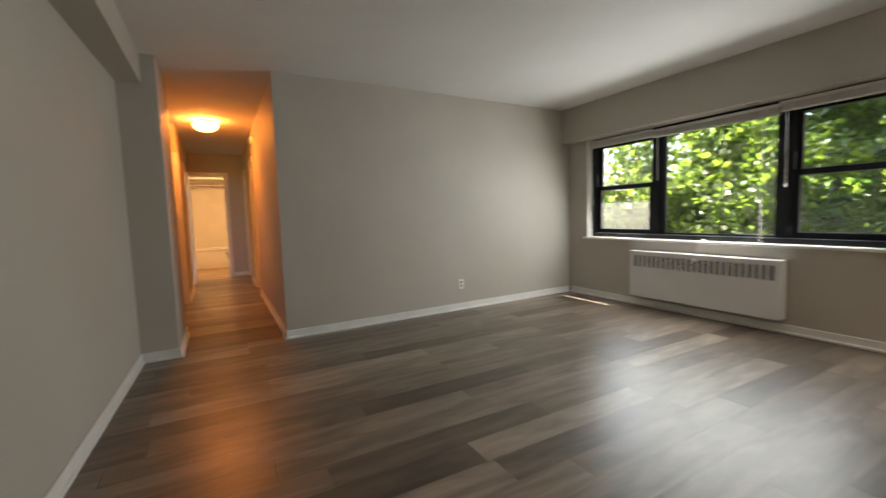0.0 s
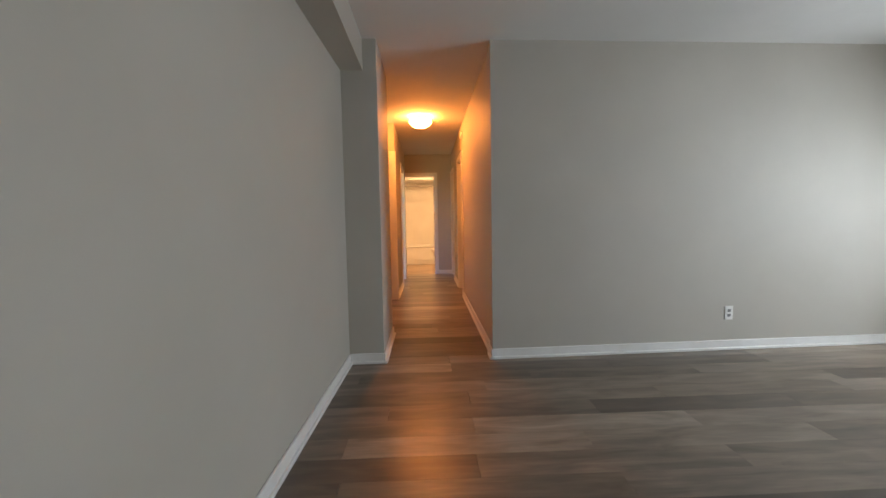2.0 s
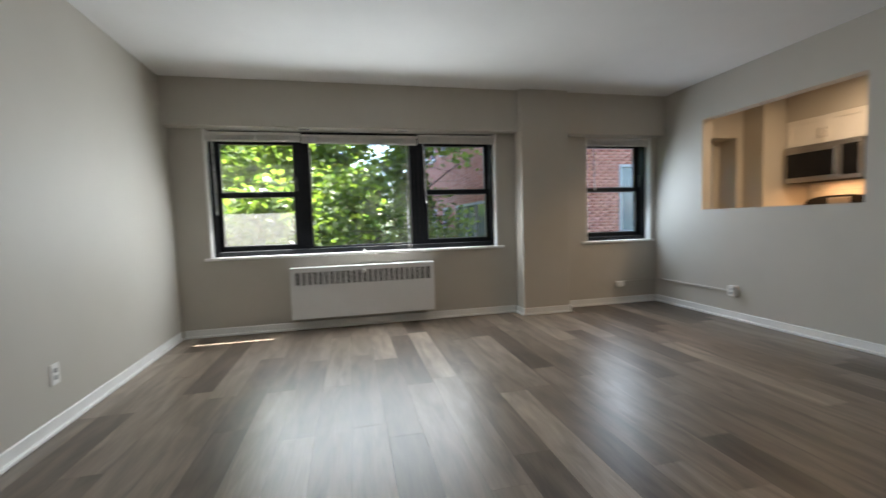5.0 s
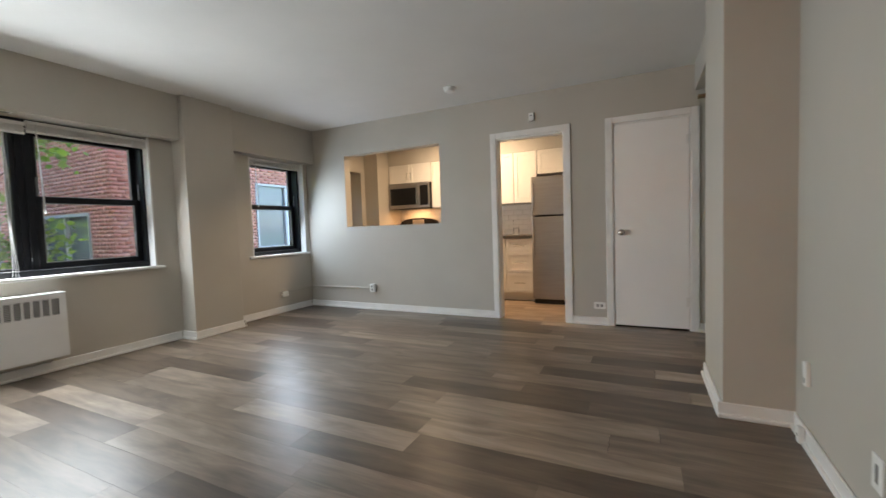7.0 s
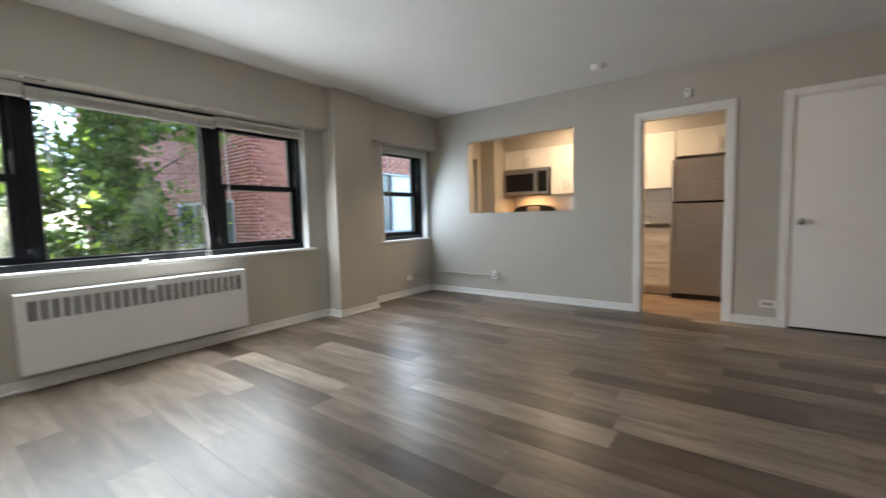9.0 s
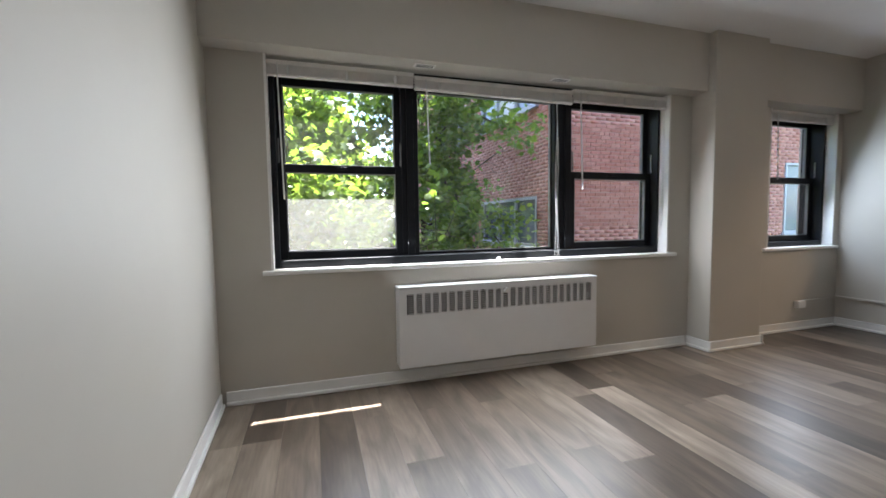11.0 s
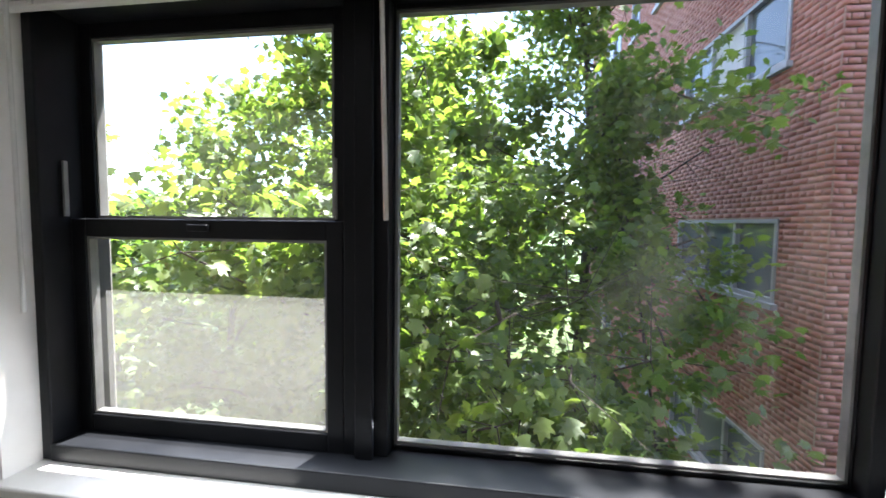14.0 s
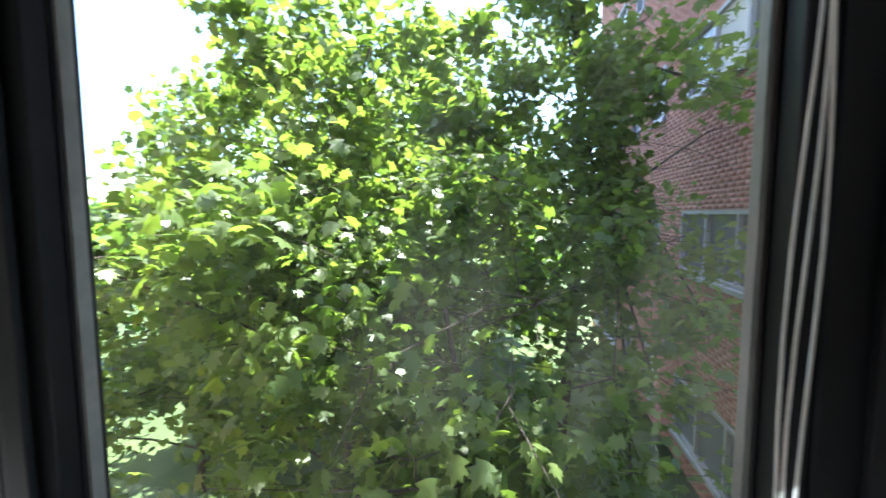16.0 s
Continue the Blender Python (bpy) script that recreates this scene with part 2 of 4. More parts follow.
ROOFING = surface("grey_roofing", (0.12, 0.12, 0.12), (0.2, 0.2, 0.2), 0.9)
LAMP_GLASS = glow("lit_lamp_glass", (1.0, 0.29, 0.045), 11.5)


# ---- mesh helpers ----
def finish(name, bm, material, smooth=False):
    me = bpy.data.meshes.new(name)
    bm.normal_update()
    bm.to_mesh(me)
    bm.free()
    me.materials.append(material)
    if smooth:
        for f in me.polygons:
            f.use_smooth = True
    return me


def part(name, bm, material, parent, label="", smooth=False):
    ob = new(name, bm if isinstance(bm, bpy.types.Mesh) else finish(name, bm, material, smooth))
    ob.parent = parent
    if label:
        tagged(ob, label)
    return ob


def thing(name, label, category, group="", kind="", at=None):
    """An Empty at a thing's base, to parent its parts."""
    ob = new(name)
    ob.empty_display_size = 0.05
    if at is not None:
        ob.matrix_world = at
    return tagged(ob, label, category, group, kind)


def box(bm, x0, x1, y0, y1, z0, z1, bevel=0.0, segments=2):
    made = bmesh.ops.create_cube(bm, size=1.0)["verts"]
    bmesh.ops.scale(bm, vec=(x1 - x0, y1 - y0, z1 - z0), verts=made)
    bmesh.ops.translate(bm, vec=((x0 + x1) / 2, (y0 + y1) / 2, (z0 + z1) / 2), verts=made)
    if bevel:
        edges = list({e for v in made for e in v.link_edges})
        bmesh.ops.bevel(bm, geom=edges, offset=bevel, segments=segments, affect="EDGES", profile=0.5)
    return bm


def boxes(*rows, bevel=0.0):
    bm = bmesh.new()
    for r in rows:
        box(bm, *r, bevel=bevel)
    return bm


def rod(bm, a, b, r0, r1=None, sides=12):
    """A round bar from a to b."""
    a, b = Vector(a), Vector(b)
    turn = (b - a).to_track_quat("Z", "Y").to_matrix().to_4x4()
    bmesh.ops.create_cone(bm, cap_ends=True, segments=sides, radius1=r0, radius2=r0 if r1 is None else r1, depth=(b - a).length,
                          matrix=Matrix.Translation((a + b) / 2) @ turn)
    return bm


def lathe(bm, profile, m=Matrix(), sides=24):
    """A turned shape from (radius, height) pairs."""
    rings = []
    for r, z in profile:
        rings.append([bm.verts.new(m @ Vector((r * math.cos(2 * math.pi * k / sides), r * math.sin(2 * math.pi * k / sides), z))) for k in range(sides)])
    for low, high in zip(rings, rings[1:]):
        for k in range(sides):
            bm.faces.new((low[k], low[(k + 1) % sides], high[(k + 1) % sides], high[k]))
    bm.faces.new(rings[0][::-1]), bm.faces.new(rings[-1])
    return bm


def arrays_mesh(name, verts, faces, material):
    """A mesh from arrays: verts (n, 3), faces (m, k), all of k corners."""
    me = bpy.data.meshes.new(name)
    k = faces.shape[1]
    me.vertices.add(len(verts)), me.loops.add(faces.size), me.polygons.add(len(faces))
    me.vertices.foreach_set("co", verts.astype(np.float32).ravel())
    me.loops.foreach_set("vertex_index", faces.astype(np.int32).ravel())
    me.polygons.foreach_set("loop_start", np.arange(0, faces.size, k, dtype=np.int32))
    me.update(calc_edges=True)
    me.materials.append(material)
    return me


def structure(name, bm, material, label, category):
    return tagged(new(name, bm if isinstance(bm, bpy.types.Mesh) else finish(name, bm, material)), label, category, kind="structure")


# ---- plan: the living room ----
E, N, H = 4.96, 5.405, 2.49          # window wall, hall wall, ceiling
W1 = (2.10, 5.10, 0.785, 2.05)       # large window: y0, y1, z0, z1
W2 = (0.075, 0.97, 0.785, 2.03)      # small window
OUT = 5.28                           # outer face of the window wall

structure("wall_east", boxes(
    (E, OUT, W1[1], 8.6, -3.2, 5.4), (E, OUT, W2[1], W1[0], -3.2, 5.4), (E, OUT, -0.25, W2[0], -3.2, 5.4), (E, OUT, -0.85, -0.25, -3.2, 0.9), (E, OUT, -0.85, -0.25, 1.97, 5.4), (E, OUT, -1.85, -0.85, -3.2, 5.4),
    (E, OUT, W1[0], W1[1], -3.2, W1[2] - 0.02), (E, OUT, W1[0], W1[1], W1[3], 5.4), (E, OUT, W2[0], W2[1], -3.2, W2[2] - 0.02), (E, OUT, W2[0], W2[1], W2[3], 5.4)),
    WALL, "warm grey painted window wall", "wall")
structure("soffit", boxes((4.817, E, 1.88, N, 2.05, H), (4.817, E, 0.0, 1.32, 2.03, H)), WALL, "warm grey painted soffit above the windows", "soffit")
structure("column", boxes((4.752, E, 1.32, 1.88, 0, H), bevel=0.006), WALL, "warm grey painted column between the two windows", "column")
SKEW = pose(E, N, 0, 0, 0, 1.6)   # the hall wall runs slightly askew
NW = 5.298                       # where it ends at the hall
bm = boxes((1.135 - E, 0, 0, 0.12, 0, H))
bm.transform(SKEW)
structure("wall_north", bm, WALL, "warm grey painted wall beside the hallway", "wall")
structure("wall_south", boxes((-0.5, 0.19, -0.12, 0, 0, H), (0.19, 0.88, -0.12, 0, 2.055, H), (0.88, 1.345, -0.12, 0, 0, H), (1.345, 2.10, -0.12, 0, 2.055, H), (2.10, 2.82, -0.12, 0, 0, H),
    (2.82, 4.27, -0.12, 0, 0, 1.12), (2.82, 4.27, -0.12, 0, 2.085, H), (4.27, E, -0.12, 0, 0, H)), WALL, "warm grey painted kitchen wall with a pass-through opening", "wall")
WEST = pose(-0.09, 1.9, 0, 0, 0, -1.5)   # the side wall too
bm = boxes((-0.13, 0, -0.68, 3.45, 0, H))
bm.transform(WEST)
# same WALL paint as the rest; any green tint is foliage light
structure("wall_west", bm, WALL, "warm grey painted side wall", "wall")
structure("wall_entry", boxes((-0.62, -0.5, -0.12, 1.3, 0, H), (-0.5, -0.2, 1.22, 1.3, 0, H)), WALL, "warm grey painted entry wall", "wall")
structure("pilaster", boxes((-0.30, 0.22, 1.224, 1.909, 0, H), bevel=0.004), WALL, "warm grey painted pilaster by the entry", "pilaster")
structure("beam", boxes((-0.14, 0.165, 1.909, NW - 0.02, 2.255, H), (-0.30, 0.165, 0.0, 1.22, 2.255, H)), WALL, "warm grey painted ceiling beam along the side wall", "beam")
structure("pilaster", boxes((-0.2, 0.27, NW - 0.02, 6.09, 0, H), bevel=0.004), WALL, "warm grey painted pilaster at the hallway mouth", "pilaster")

# unseen walls, added to stop outdoor light showing round the closet door
structure("wall_closet", boxes((-0.5, 0.9, -0.78, -0.66, 0, H), (-0.62, -0.5, -0.78, -0.12, 0, H)), WALL, "unseen backing wall added behind the flush door", "wall")

# the hallway and the bathroom behind it
structure("wall_hall_left", boxes((-0.22, -0.1, 6.09, 7.95, 0, H), (0.05, 0.19, 7.95, 9.2, 0, H), (0.05, 0.19, 9.2, 10.0, 2.05, H), (0.05, 0.19, 10.0, 10.7, 0, H), (-0.6, -0.5, 9.0, 10.4, 0, H)), WALL, "warm grey painted hallway wall", "wall")
structure("wall_hall_right", boxes((1.15, 1.28, NW + 0.118, 8.05, 0, H), (1.15, 1.28, 8.05, 8.81, 2.05, H), (1.15, 1.28, 8.81, 9.85, 0, H), (1.15, 1.28, 9.85, 10.55, 2.05, H), (1.15, 1.28, 10.55, 10.7, 0, H), (1.75, 1.85, 8.0, 10.7, 0, H)), WALL, "warm grey painted hallway wall", "wall")
structure("wall_hall_end", boxes((-0.6, 0.14, 10.7, 10.82, 0, H), (0.14, 0.80, 10.7, 10.82, 2.065, H), (0.80, 1.9, 10.7, 10.82, 0, H)), WALL, "warm grey painted end wall with the bathroom doorway", "wall")
structure("wall_bathroom", boxes((-0.5, -0.38, 10.82, 13.4, 0, H), (1.55, 1.67, 10.82, 13.4, 0, H), (-0.5, 1.67, 13.4, 13.52, 0, H), (-0.38, 1.55, 12.62, 13.4, 2.16, H)), CABINET, "cream bathroom wall", "wall")
structure("ceiling", boxes((-0.7, OUT, -1.9, 13.6, H, H + 0.14)), CEILING, "white painted ceiling", "ceiling")
structure("floor", boxes((-0.7, OUT, -1.9, 13.6, -0.2, -0.006)), SUBFLOOR, "grey-brown wood-look vinyl plank floor", "floor")


def baseboard(x0, y0, x1, y1, side):
    """A run of white baseboard along a wall, with its shoe moulding; side is the way into the room."""
    bm = bmesh.new()
    sx, sy = side
    for d, z0, z1 in ((0.013, 0.0, 0.082), (0.027, 0.0, 0.022)):
        xs, ys = sorted((x0, x1 + sx * d if sx else x1)), sorted((y0, y1 + sy * d if sy else y1))
        box(bm, xs[0], xs[1], ys[0], ys[1], z0, z1, bevel=0.004, segments=1)
    return structure("baseboard", bm, TRIM, "white painted baseboard with shoe moulding", "baseboard")


for run in ((E, N - 0.03, E, 1.905, (-1, 0)), (4.752, 1.88, 4.752, 1.32, (-1, 0)), (E, 1.88, 4.727, 1.88, (0, 1)), (4.727, 1.32, E, 1.32, (0, -1)), (E, 1.29, E, 0.03, (-1, 0)), (2.15, 0, E, 0, (0, 1)), (0.925, 0, 1.295, 0, (0, 1)), (-0.4, 0, 0.148, 0, (0, 1)),
            (0.22, 1.22, 0.22, 1.909, (1, 0)), (-0.10, 1.909, 0.245, 1.909, (0, 1)), (0.012, NW - 0.02, 0.27, NW - 0.02, (0, -1)), (0.27, NW - 0.045, 0.27, 6.09, (1, 0)), (1.135, NW - 0.027, 1.135, NW + 0.12, (-1, 0)), (1.15, NW + 0.12, 1.15, 7.985, (-1, 0)), (1.15, 8.875, 1.15, 9.78, (-1, 0)), (0.19, 8.03, 0.19, 9.13, (1, 0)), (0.865, 10.7, 1.15, 10.7, (0, -1))):
    baseboard(*run)
baseboard(1.135 - E, 0, -0.03, 0, (0, -1)).matrix_world = SKEW
baseboard(0, 0.03, 0, 3.37, (1, 0)).matrix_world = WEST


def casing_y(name, x0, x1, top, y, face, label, depth=0.12, w=0.062):
    """A white door casing round an opening in a wall that runs along x, with the jamb lining."""
    door = thing(name, label, "door frame", kind="structure", at=pose((x0 + x1) / 2, y, 0))
    inv = door.matrix_world.inverted()
    lo, hi = (y, y + 0.018) if face > 0 else (y - 0.018, y)
    back = (y - depth, y) if face > 0 else (y, y + depth)
    bm = boxes((x0 - w, x0 + 0.006, lo, hi, 0, top + w), (x1 - 0.006, x1 + w, lo, hi, 0, top + w), (x0 + 0.006, x1 - 0.006, lo, hi, top, top + w), bevel=0.004)
    bm.transform(inv)
    part("casing", bm, TRIM, door)
    bm = boxes((x0, x0 + 0.018, *back, 0, top), (x1 - 0.018, x1, *back, 0, top), (x0 + 0.018, x1 - 0.018, *back, top - 0.018, top))
    bm.transform(inv)
    part("jamb", bm, TRIM, door)
    return door


def casing_x(name, y0, y1, top, x, face, label, depth=0.13, w=0.065):
    """The same in a wall that runs along y."""
    door = thing(name, label, "door frame", kind="structure", at=pose(x, (y0 + y1) / 2, 0))
    inv = door.matrix_world.inverted()
    lo, hi = (x, x + 0.02) if face > 0 else (x - 0.02, x)
    back = (x - depth, x) if face > 0 else (x, x + depth)
    bm = boxes((lo, hi, y0 - w, y0 + 0.006, 0, top + w), (lo, hi, y1 - 0.006, y1 + w, 0, top + w), (lo, hi, y0 + 0.006, y1 - 0.006, top, top + w), bevel=0.004)
    bm.transform(inv)
    part("casing", bm, TRIM, door)
    bm = boxes((*back, y0, y0 + 0.018, 0, top), (*back, y1 - 0.018, y1, 0, top), (*back, y0 + 0.018, y1 - 0.018, top - 0.018, top))
    bm.transform(inv)
    part("jamb", bm, TRIM, door)
    return door


casing_y("door_1", 1.345, 2.10, 2.045, 0, 1, "white painted doorway to the kitchen")
closet = casing_y("door_2", 0.19, 0.88, 2.045, 0, 1, "closed white flush door with a round knob")
casing_y("door_3", 0.14, 0.80, 2.055, 10.7, -1, "white painted doorway to the bathroom")
casing_x("door_4", 9.2, 10.0, 2.045, 0.19, 1, "white painted doorway off the hallway")
casing_x("door_5", 8.05, 8.81, 2.045, 1.15, -1, "white painted doorway off the hallway")
casing_x("door_6", 9.85, 10.55, 2.045, 1.15, -1, "white painted doorway at the end of the hallway")
inv = closet.matrix_world.inverted()
bm = boxes((0.211, 0.859, -0.03, 0.006, 0.018, 2.024), bevel=0.002)
bm.transform(inv)
leaf = part("door_leaf", bm, DOORPAINT, closet)
bm = lathe(bmesh.new(), [(0.030, 0), (0.031, 0.004), (0.012, 0.008), (0.011, 0.032), (0.024, 0.04), (0.029, 0.052), (0.024, 0.064), (0.01, 0.068)], inv @ pose(0.80, 0.006, 0.96, -90, 0, 0))
part("knob", bm, CHROME, leaf, "satin metal round knob", smooth=True)
for hz in (0.28, 1.82):
    bm = boxes((0.188, 0.212, 0.004, 0.016, hz - 0.045, hz + 0.045), (0.212, 0.236, 0.006, 0.010, hz - 0.045, hz + 0.045))
    rod(bm, (0.208, 0.016, hz - 0.047), (0.208, 0.016, hz + 0.047), 0.006)
    bm.transform(inv)
    part("hinge", bm, TRIM, leaf)
# near-black strip: the shade under the door put into colour
bm = boxes((0.211, 0.859, -0.11, -0.035, 0.0, 0.016))
bm.transform(inv)
part("threshold_gap", bm, DARK_AND_SHADE, closet)
# a white door standing open off the hallway recess
white = thing("door_7", "white painted door frame in the hallway recess", "door frame", kind="structure", at=pose(0.15, 7.93, 0))
part("casing", boxes((-0.06, 0.055, -0.02, 0.02, 0, 2.1), (-0.25, -0.06, -0.01, 0.018, 2.04, 2.1), bevel=0.004), TRIM, white)


# ---- windows ----
def sash(parent, y0, y1, z0, z1, x0, x1, rail, stile, glass, name="sash"):
    """A black sash round one pane, with a thin grey bead."""
    s = part(name, boxes((x0, x1, y0, y0 + stile, z0, z1), (x0, x1, y1 - stile, y1, z0, z1), (x0, x1, y0 + stile, y1 - stile, z0, z0 + rail), (x0, x1, y0 + stile, y1 - stile, z1 - rail, z1), bevel=0.003), BLACK, parent)
    a, b, c, d, xm, t = y0 + stile, y1 - stile, z0 + rail, z1 - rail, (x0 + x1) / 2, 0.007
    part("bead", boxes((xm - 0.012, xm + 0.012, a, a + t, c, d), (xm - 0.012, xm + 0.012, b - t, b, c, d), (xm - 0.012, xm + 0.012, a + t, b - t, c, c + t), (xm - 0.012, xm + 0.012, a + t, b - t, d - t, d)), GASKET, s)
    bm = bmesh.new()
    bm.faces.new([bm.verts.new(v) for v in ((xm, a, c), (xm, b, c), (xm, b, d), (xm, a, d))])
    p = part("pane", bm, glass, s)
    p.visible_shadow = False
    return s


def double_hung(parent, y0, y1, z0, z1, low_glass, up_glass):
    """Two sashes, the lower one nearer the room; meeting rails at the middle."""
    mid = z0 + 0.497 * (z1 - z0)
    sash(parent, y0, y1, mid - 0.005, z1, 5.165, 5.20, 0.042, 0.04, up_glass, "upper_sash")
    low = sash(parent, y0, y1, z0, mid + 0.035, 5.125, 5.16, 0.05, 0.045, low_glass, "lower_sash")
    part("latch", boxes((5.112, 5.125, (y0 + y1) / 2 - 0.03, (y0 + y1) / 2 + 0.03, mid + 0.004, mid + 0.022), bevel=0.003), BLACK, low)
    for y in (y0 + 0.012, y1 - 0.012):
        part("guide", boxes((5.10, 5.112, y - 0.004, y + 0.004, mid + 0.04, mid + 0.19), bevel=0.002), GASKET, low)


window = thing("window_1", "wide black-framed window of three lights", "window", kind="structure")
part("window_frame", boxes((5.05, 5.24, 5.058, 5.098, 0.785, 2.05), (5.05, 5.24, 2.102, 2.132, 0.785, 2.05), (5.045, 5.24, 2.132, 5.058, 0.785, 0.834), (5.045, 5.24, 2.132, 5.058, 1.985, 2.05),
    (5.125, 5.22, 4.19, 4.262, 0.834, 1.985), (5.125, 5.22, 2.92, 3.02, 0.834, 1.985), (5.13, 5.22, 4.145, 4.19, 0.834, 1.985), (5.13, 5.22, 3.02, 3.055, 0.834, 1.985), bevel=0.004), BLACK, window)
for y, z0, z1 in ((4.215, 0.834, 1.985), (2.96, 0.834, 1.985)):
    part("mullion_cap", boxes((5.11, 5.125, y - 0.035, y + 0.012, z0, z1), bevel=0.003), BLACK, window)
double_hung(window, 4.262, 5.058, 0.834, 1.985, DUSTY, GLASS)
double_hung(window, 2.132, 2.92, 0.834, 1.985, DUSTY, GLASS)
sash(window, 3.055, 4.145, 0.834, 1.985, 5.17, 5.205, 0.014, 0.006, GLASS, "fixed_light")
scr = part("insect_screen", boxes((5.212, 5.2125, 4.27, 5.05, 0.836, 1.225)), SCREEN, window, "fine grey insect screen pulled half up")
part("window_sill", boxes((4.932, 5.06, 2.03, 5.15, 0.757, 0.785), bevel=0.006), TRIM, window, "white painted sill")
part("lining", boxes((E - 0.002, 5.05, 5.088, 5.102, 0.785, 2.05), (E - 0.002, 5.05, 2.098, 2.112, 0.785, 2.05)), TRIM, window)

small = thing("window_2", "narrow black-framed double-hung window", "window", kind="structure")
part("window_frame", boxes((5.045, 5.24, 0.93, 0.97, 0.785, 2.03), (5.045, 5.24, 0.075, 0.115, 0.785, 2.03), (5.045, 5.24, 0.115, 0.93, 0.785, 0.83), (5.045, 5.24, 0.115, 0.93, 1.985, 2.03), bevel=0.004), BLACK, small)
double_hung(small, 0.115, 0.93, 0.83, 1.985, DUSTY, GLASS)
part("window_sill", boxes((4.932, 5.06, 0.035, 1.03, 0.757, 0.785), bevel=0.006), TRIM, small, "white painted sill")
part("lining", boxes((E - 0.002, 5.05, 0.958, 0.972, 0.785, 2.03), (E - 0.002, 5.05, 0.073, 0.087, 0.785, 2.03)), TRIM, small)

third = thing("window_3", "black-framed kitchen window", "window", kind="structure")
part("window_frame", boxes((5.06, 5.22, -0.31, -0.25, 0.9, 1.97), (5.06, 5.22, -0.85, -0.79, 0.9, 1.97), (5.06, 5.22, -0.79, -0.31, 0.9, 0.96), (5.06, 5.22, -0.79, -0.31, 1.91, 1.97), bevel=0.004), BLACK, third)
sash(third, -0.79, -0.31, 0.96, 1.91, 5.13, 5.17, 0.04, 0.04, GLASS)


def blind(y0, y1, z, drop=0.0, wand_y=None, wand_len=0.7):
    """A raised mini blind: head rail, stacked slats, bottom rail, a wand."""
    b = thing("window_blind", "raised white mini blind with stacked slats", "window blind", "blinds at the windows", at=pose(5.0, (y0 + y1) / 2, z))
    h = (y1 - y0) / 2
    part("head_rail", boxes((-0.016, 0.016, -h, h, -0.028, 0.0), bevel=0.002), BLIND, b)
    rng = random.Random(int(y0 * 100))
    for k in range(9):
        s = -0.030 - 0.0052 * k
        bm = boxes((-0.013, 0.013, -h + 0.004, h - 0.004, s - 0.0028, s), bevel=0.0)
        bm.transform(pose(rng.uniform(-0.002, 0.002), rng.uniform(-0.003, 0.003), 0, rng.uniform(-0.06, 0.06) + drop * k / 9))
        part("slat", bm, BLIND, b)
    bm = boxes((-0.014, 0.014, -h + 0.002, h - 0.002, -0.092, -0.077), bevel=0.004)
    bm.transform(pose(0, 0, 0, drop))
    part("bottom_rail", bm, BLIND, b)
    for y in (-h * 0.72, -0.02, h * 0.72):
        part("ladder_clip", boxes((-0.020, -0.014, y - 0.008, y + 0.008, -0.09, -0.03), bevel=0.002), WAND, b)
    if wand_y is not None:
        wy = wand_y - (y0 + y1) / 2
        part("wand", rod(bmesh.new(), (-0.022, wy, -0.02), (-0.03, wy - 0.015, -0.02 - wand_len), 0.0045, 0.0055, 8), WAND, b, "clear acrylic tilt wand")
    return b


blind(4.20, 5.095, 2.03, 0.0, 5.03, 0.80)
blind(2.99, 4.195, 2.014, 0.5, 4.12, 0.55)
blind(2.105, 2.985, 2.03, 0.0, 2.93, 0.72)
blind(0.085, 0.965, 2.022, 0.0, 0.86, 0.6)


def hanging_cord(y, z0, z1, spread, seed):
    """A pair of pull cords that hang down to the sill, knotted at the end."""
    cords = thing("pull_cord", "white looped blind pull cord hanging to the sill", "cord", at=pose(5.0, y, z0))
    for k in range(3):
        c = bpy.data.curves.new("strand", "CURVE")
        c.dimensions, c.bevel_depth, c.bevel_resolution = "3D", 0.0017, 1
        s = c.splines.new("POLY")
        pts = [(0.004 * k, spread * (k - 1) * (0.2 + (i / 14) ** 2) + 0.006 * math.sin(i * 0.7 + k + seed), (z1 - z0) * i / 14) for i in range(15)]
        s.points.add(14)
        for p, q in zip(s.points, pts):
            p.co = (*q, 1)
        c.materials.append(CORD)
        new("strand", c).parent = cords
    return cords


hanging_cord(3.115, 1.95, 0.79, 0.012, 1)
hanging_cord(2.12, 1.95, 1.0, 0.006, 2)
bm = bmesh.new()
bmesh.ops.create_icosphere(bm, subdivisions=2, radius=0.014)
for v in bm.verts:
    v.co *= 1 + 0.5 * noise.noise(v.co * 90)
bm.transform(pose(4.985, 3.60, 0.797))
tagged(new("putty_lump", finish("putty_lump", bm, PLASTIC)), "small crumpled white lump on the window sill", "debris")


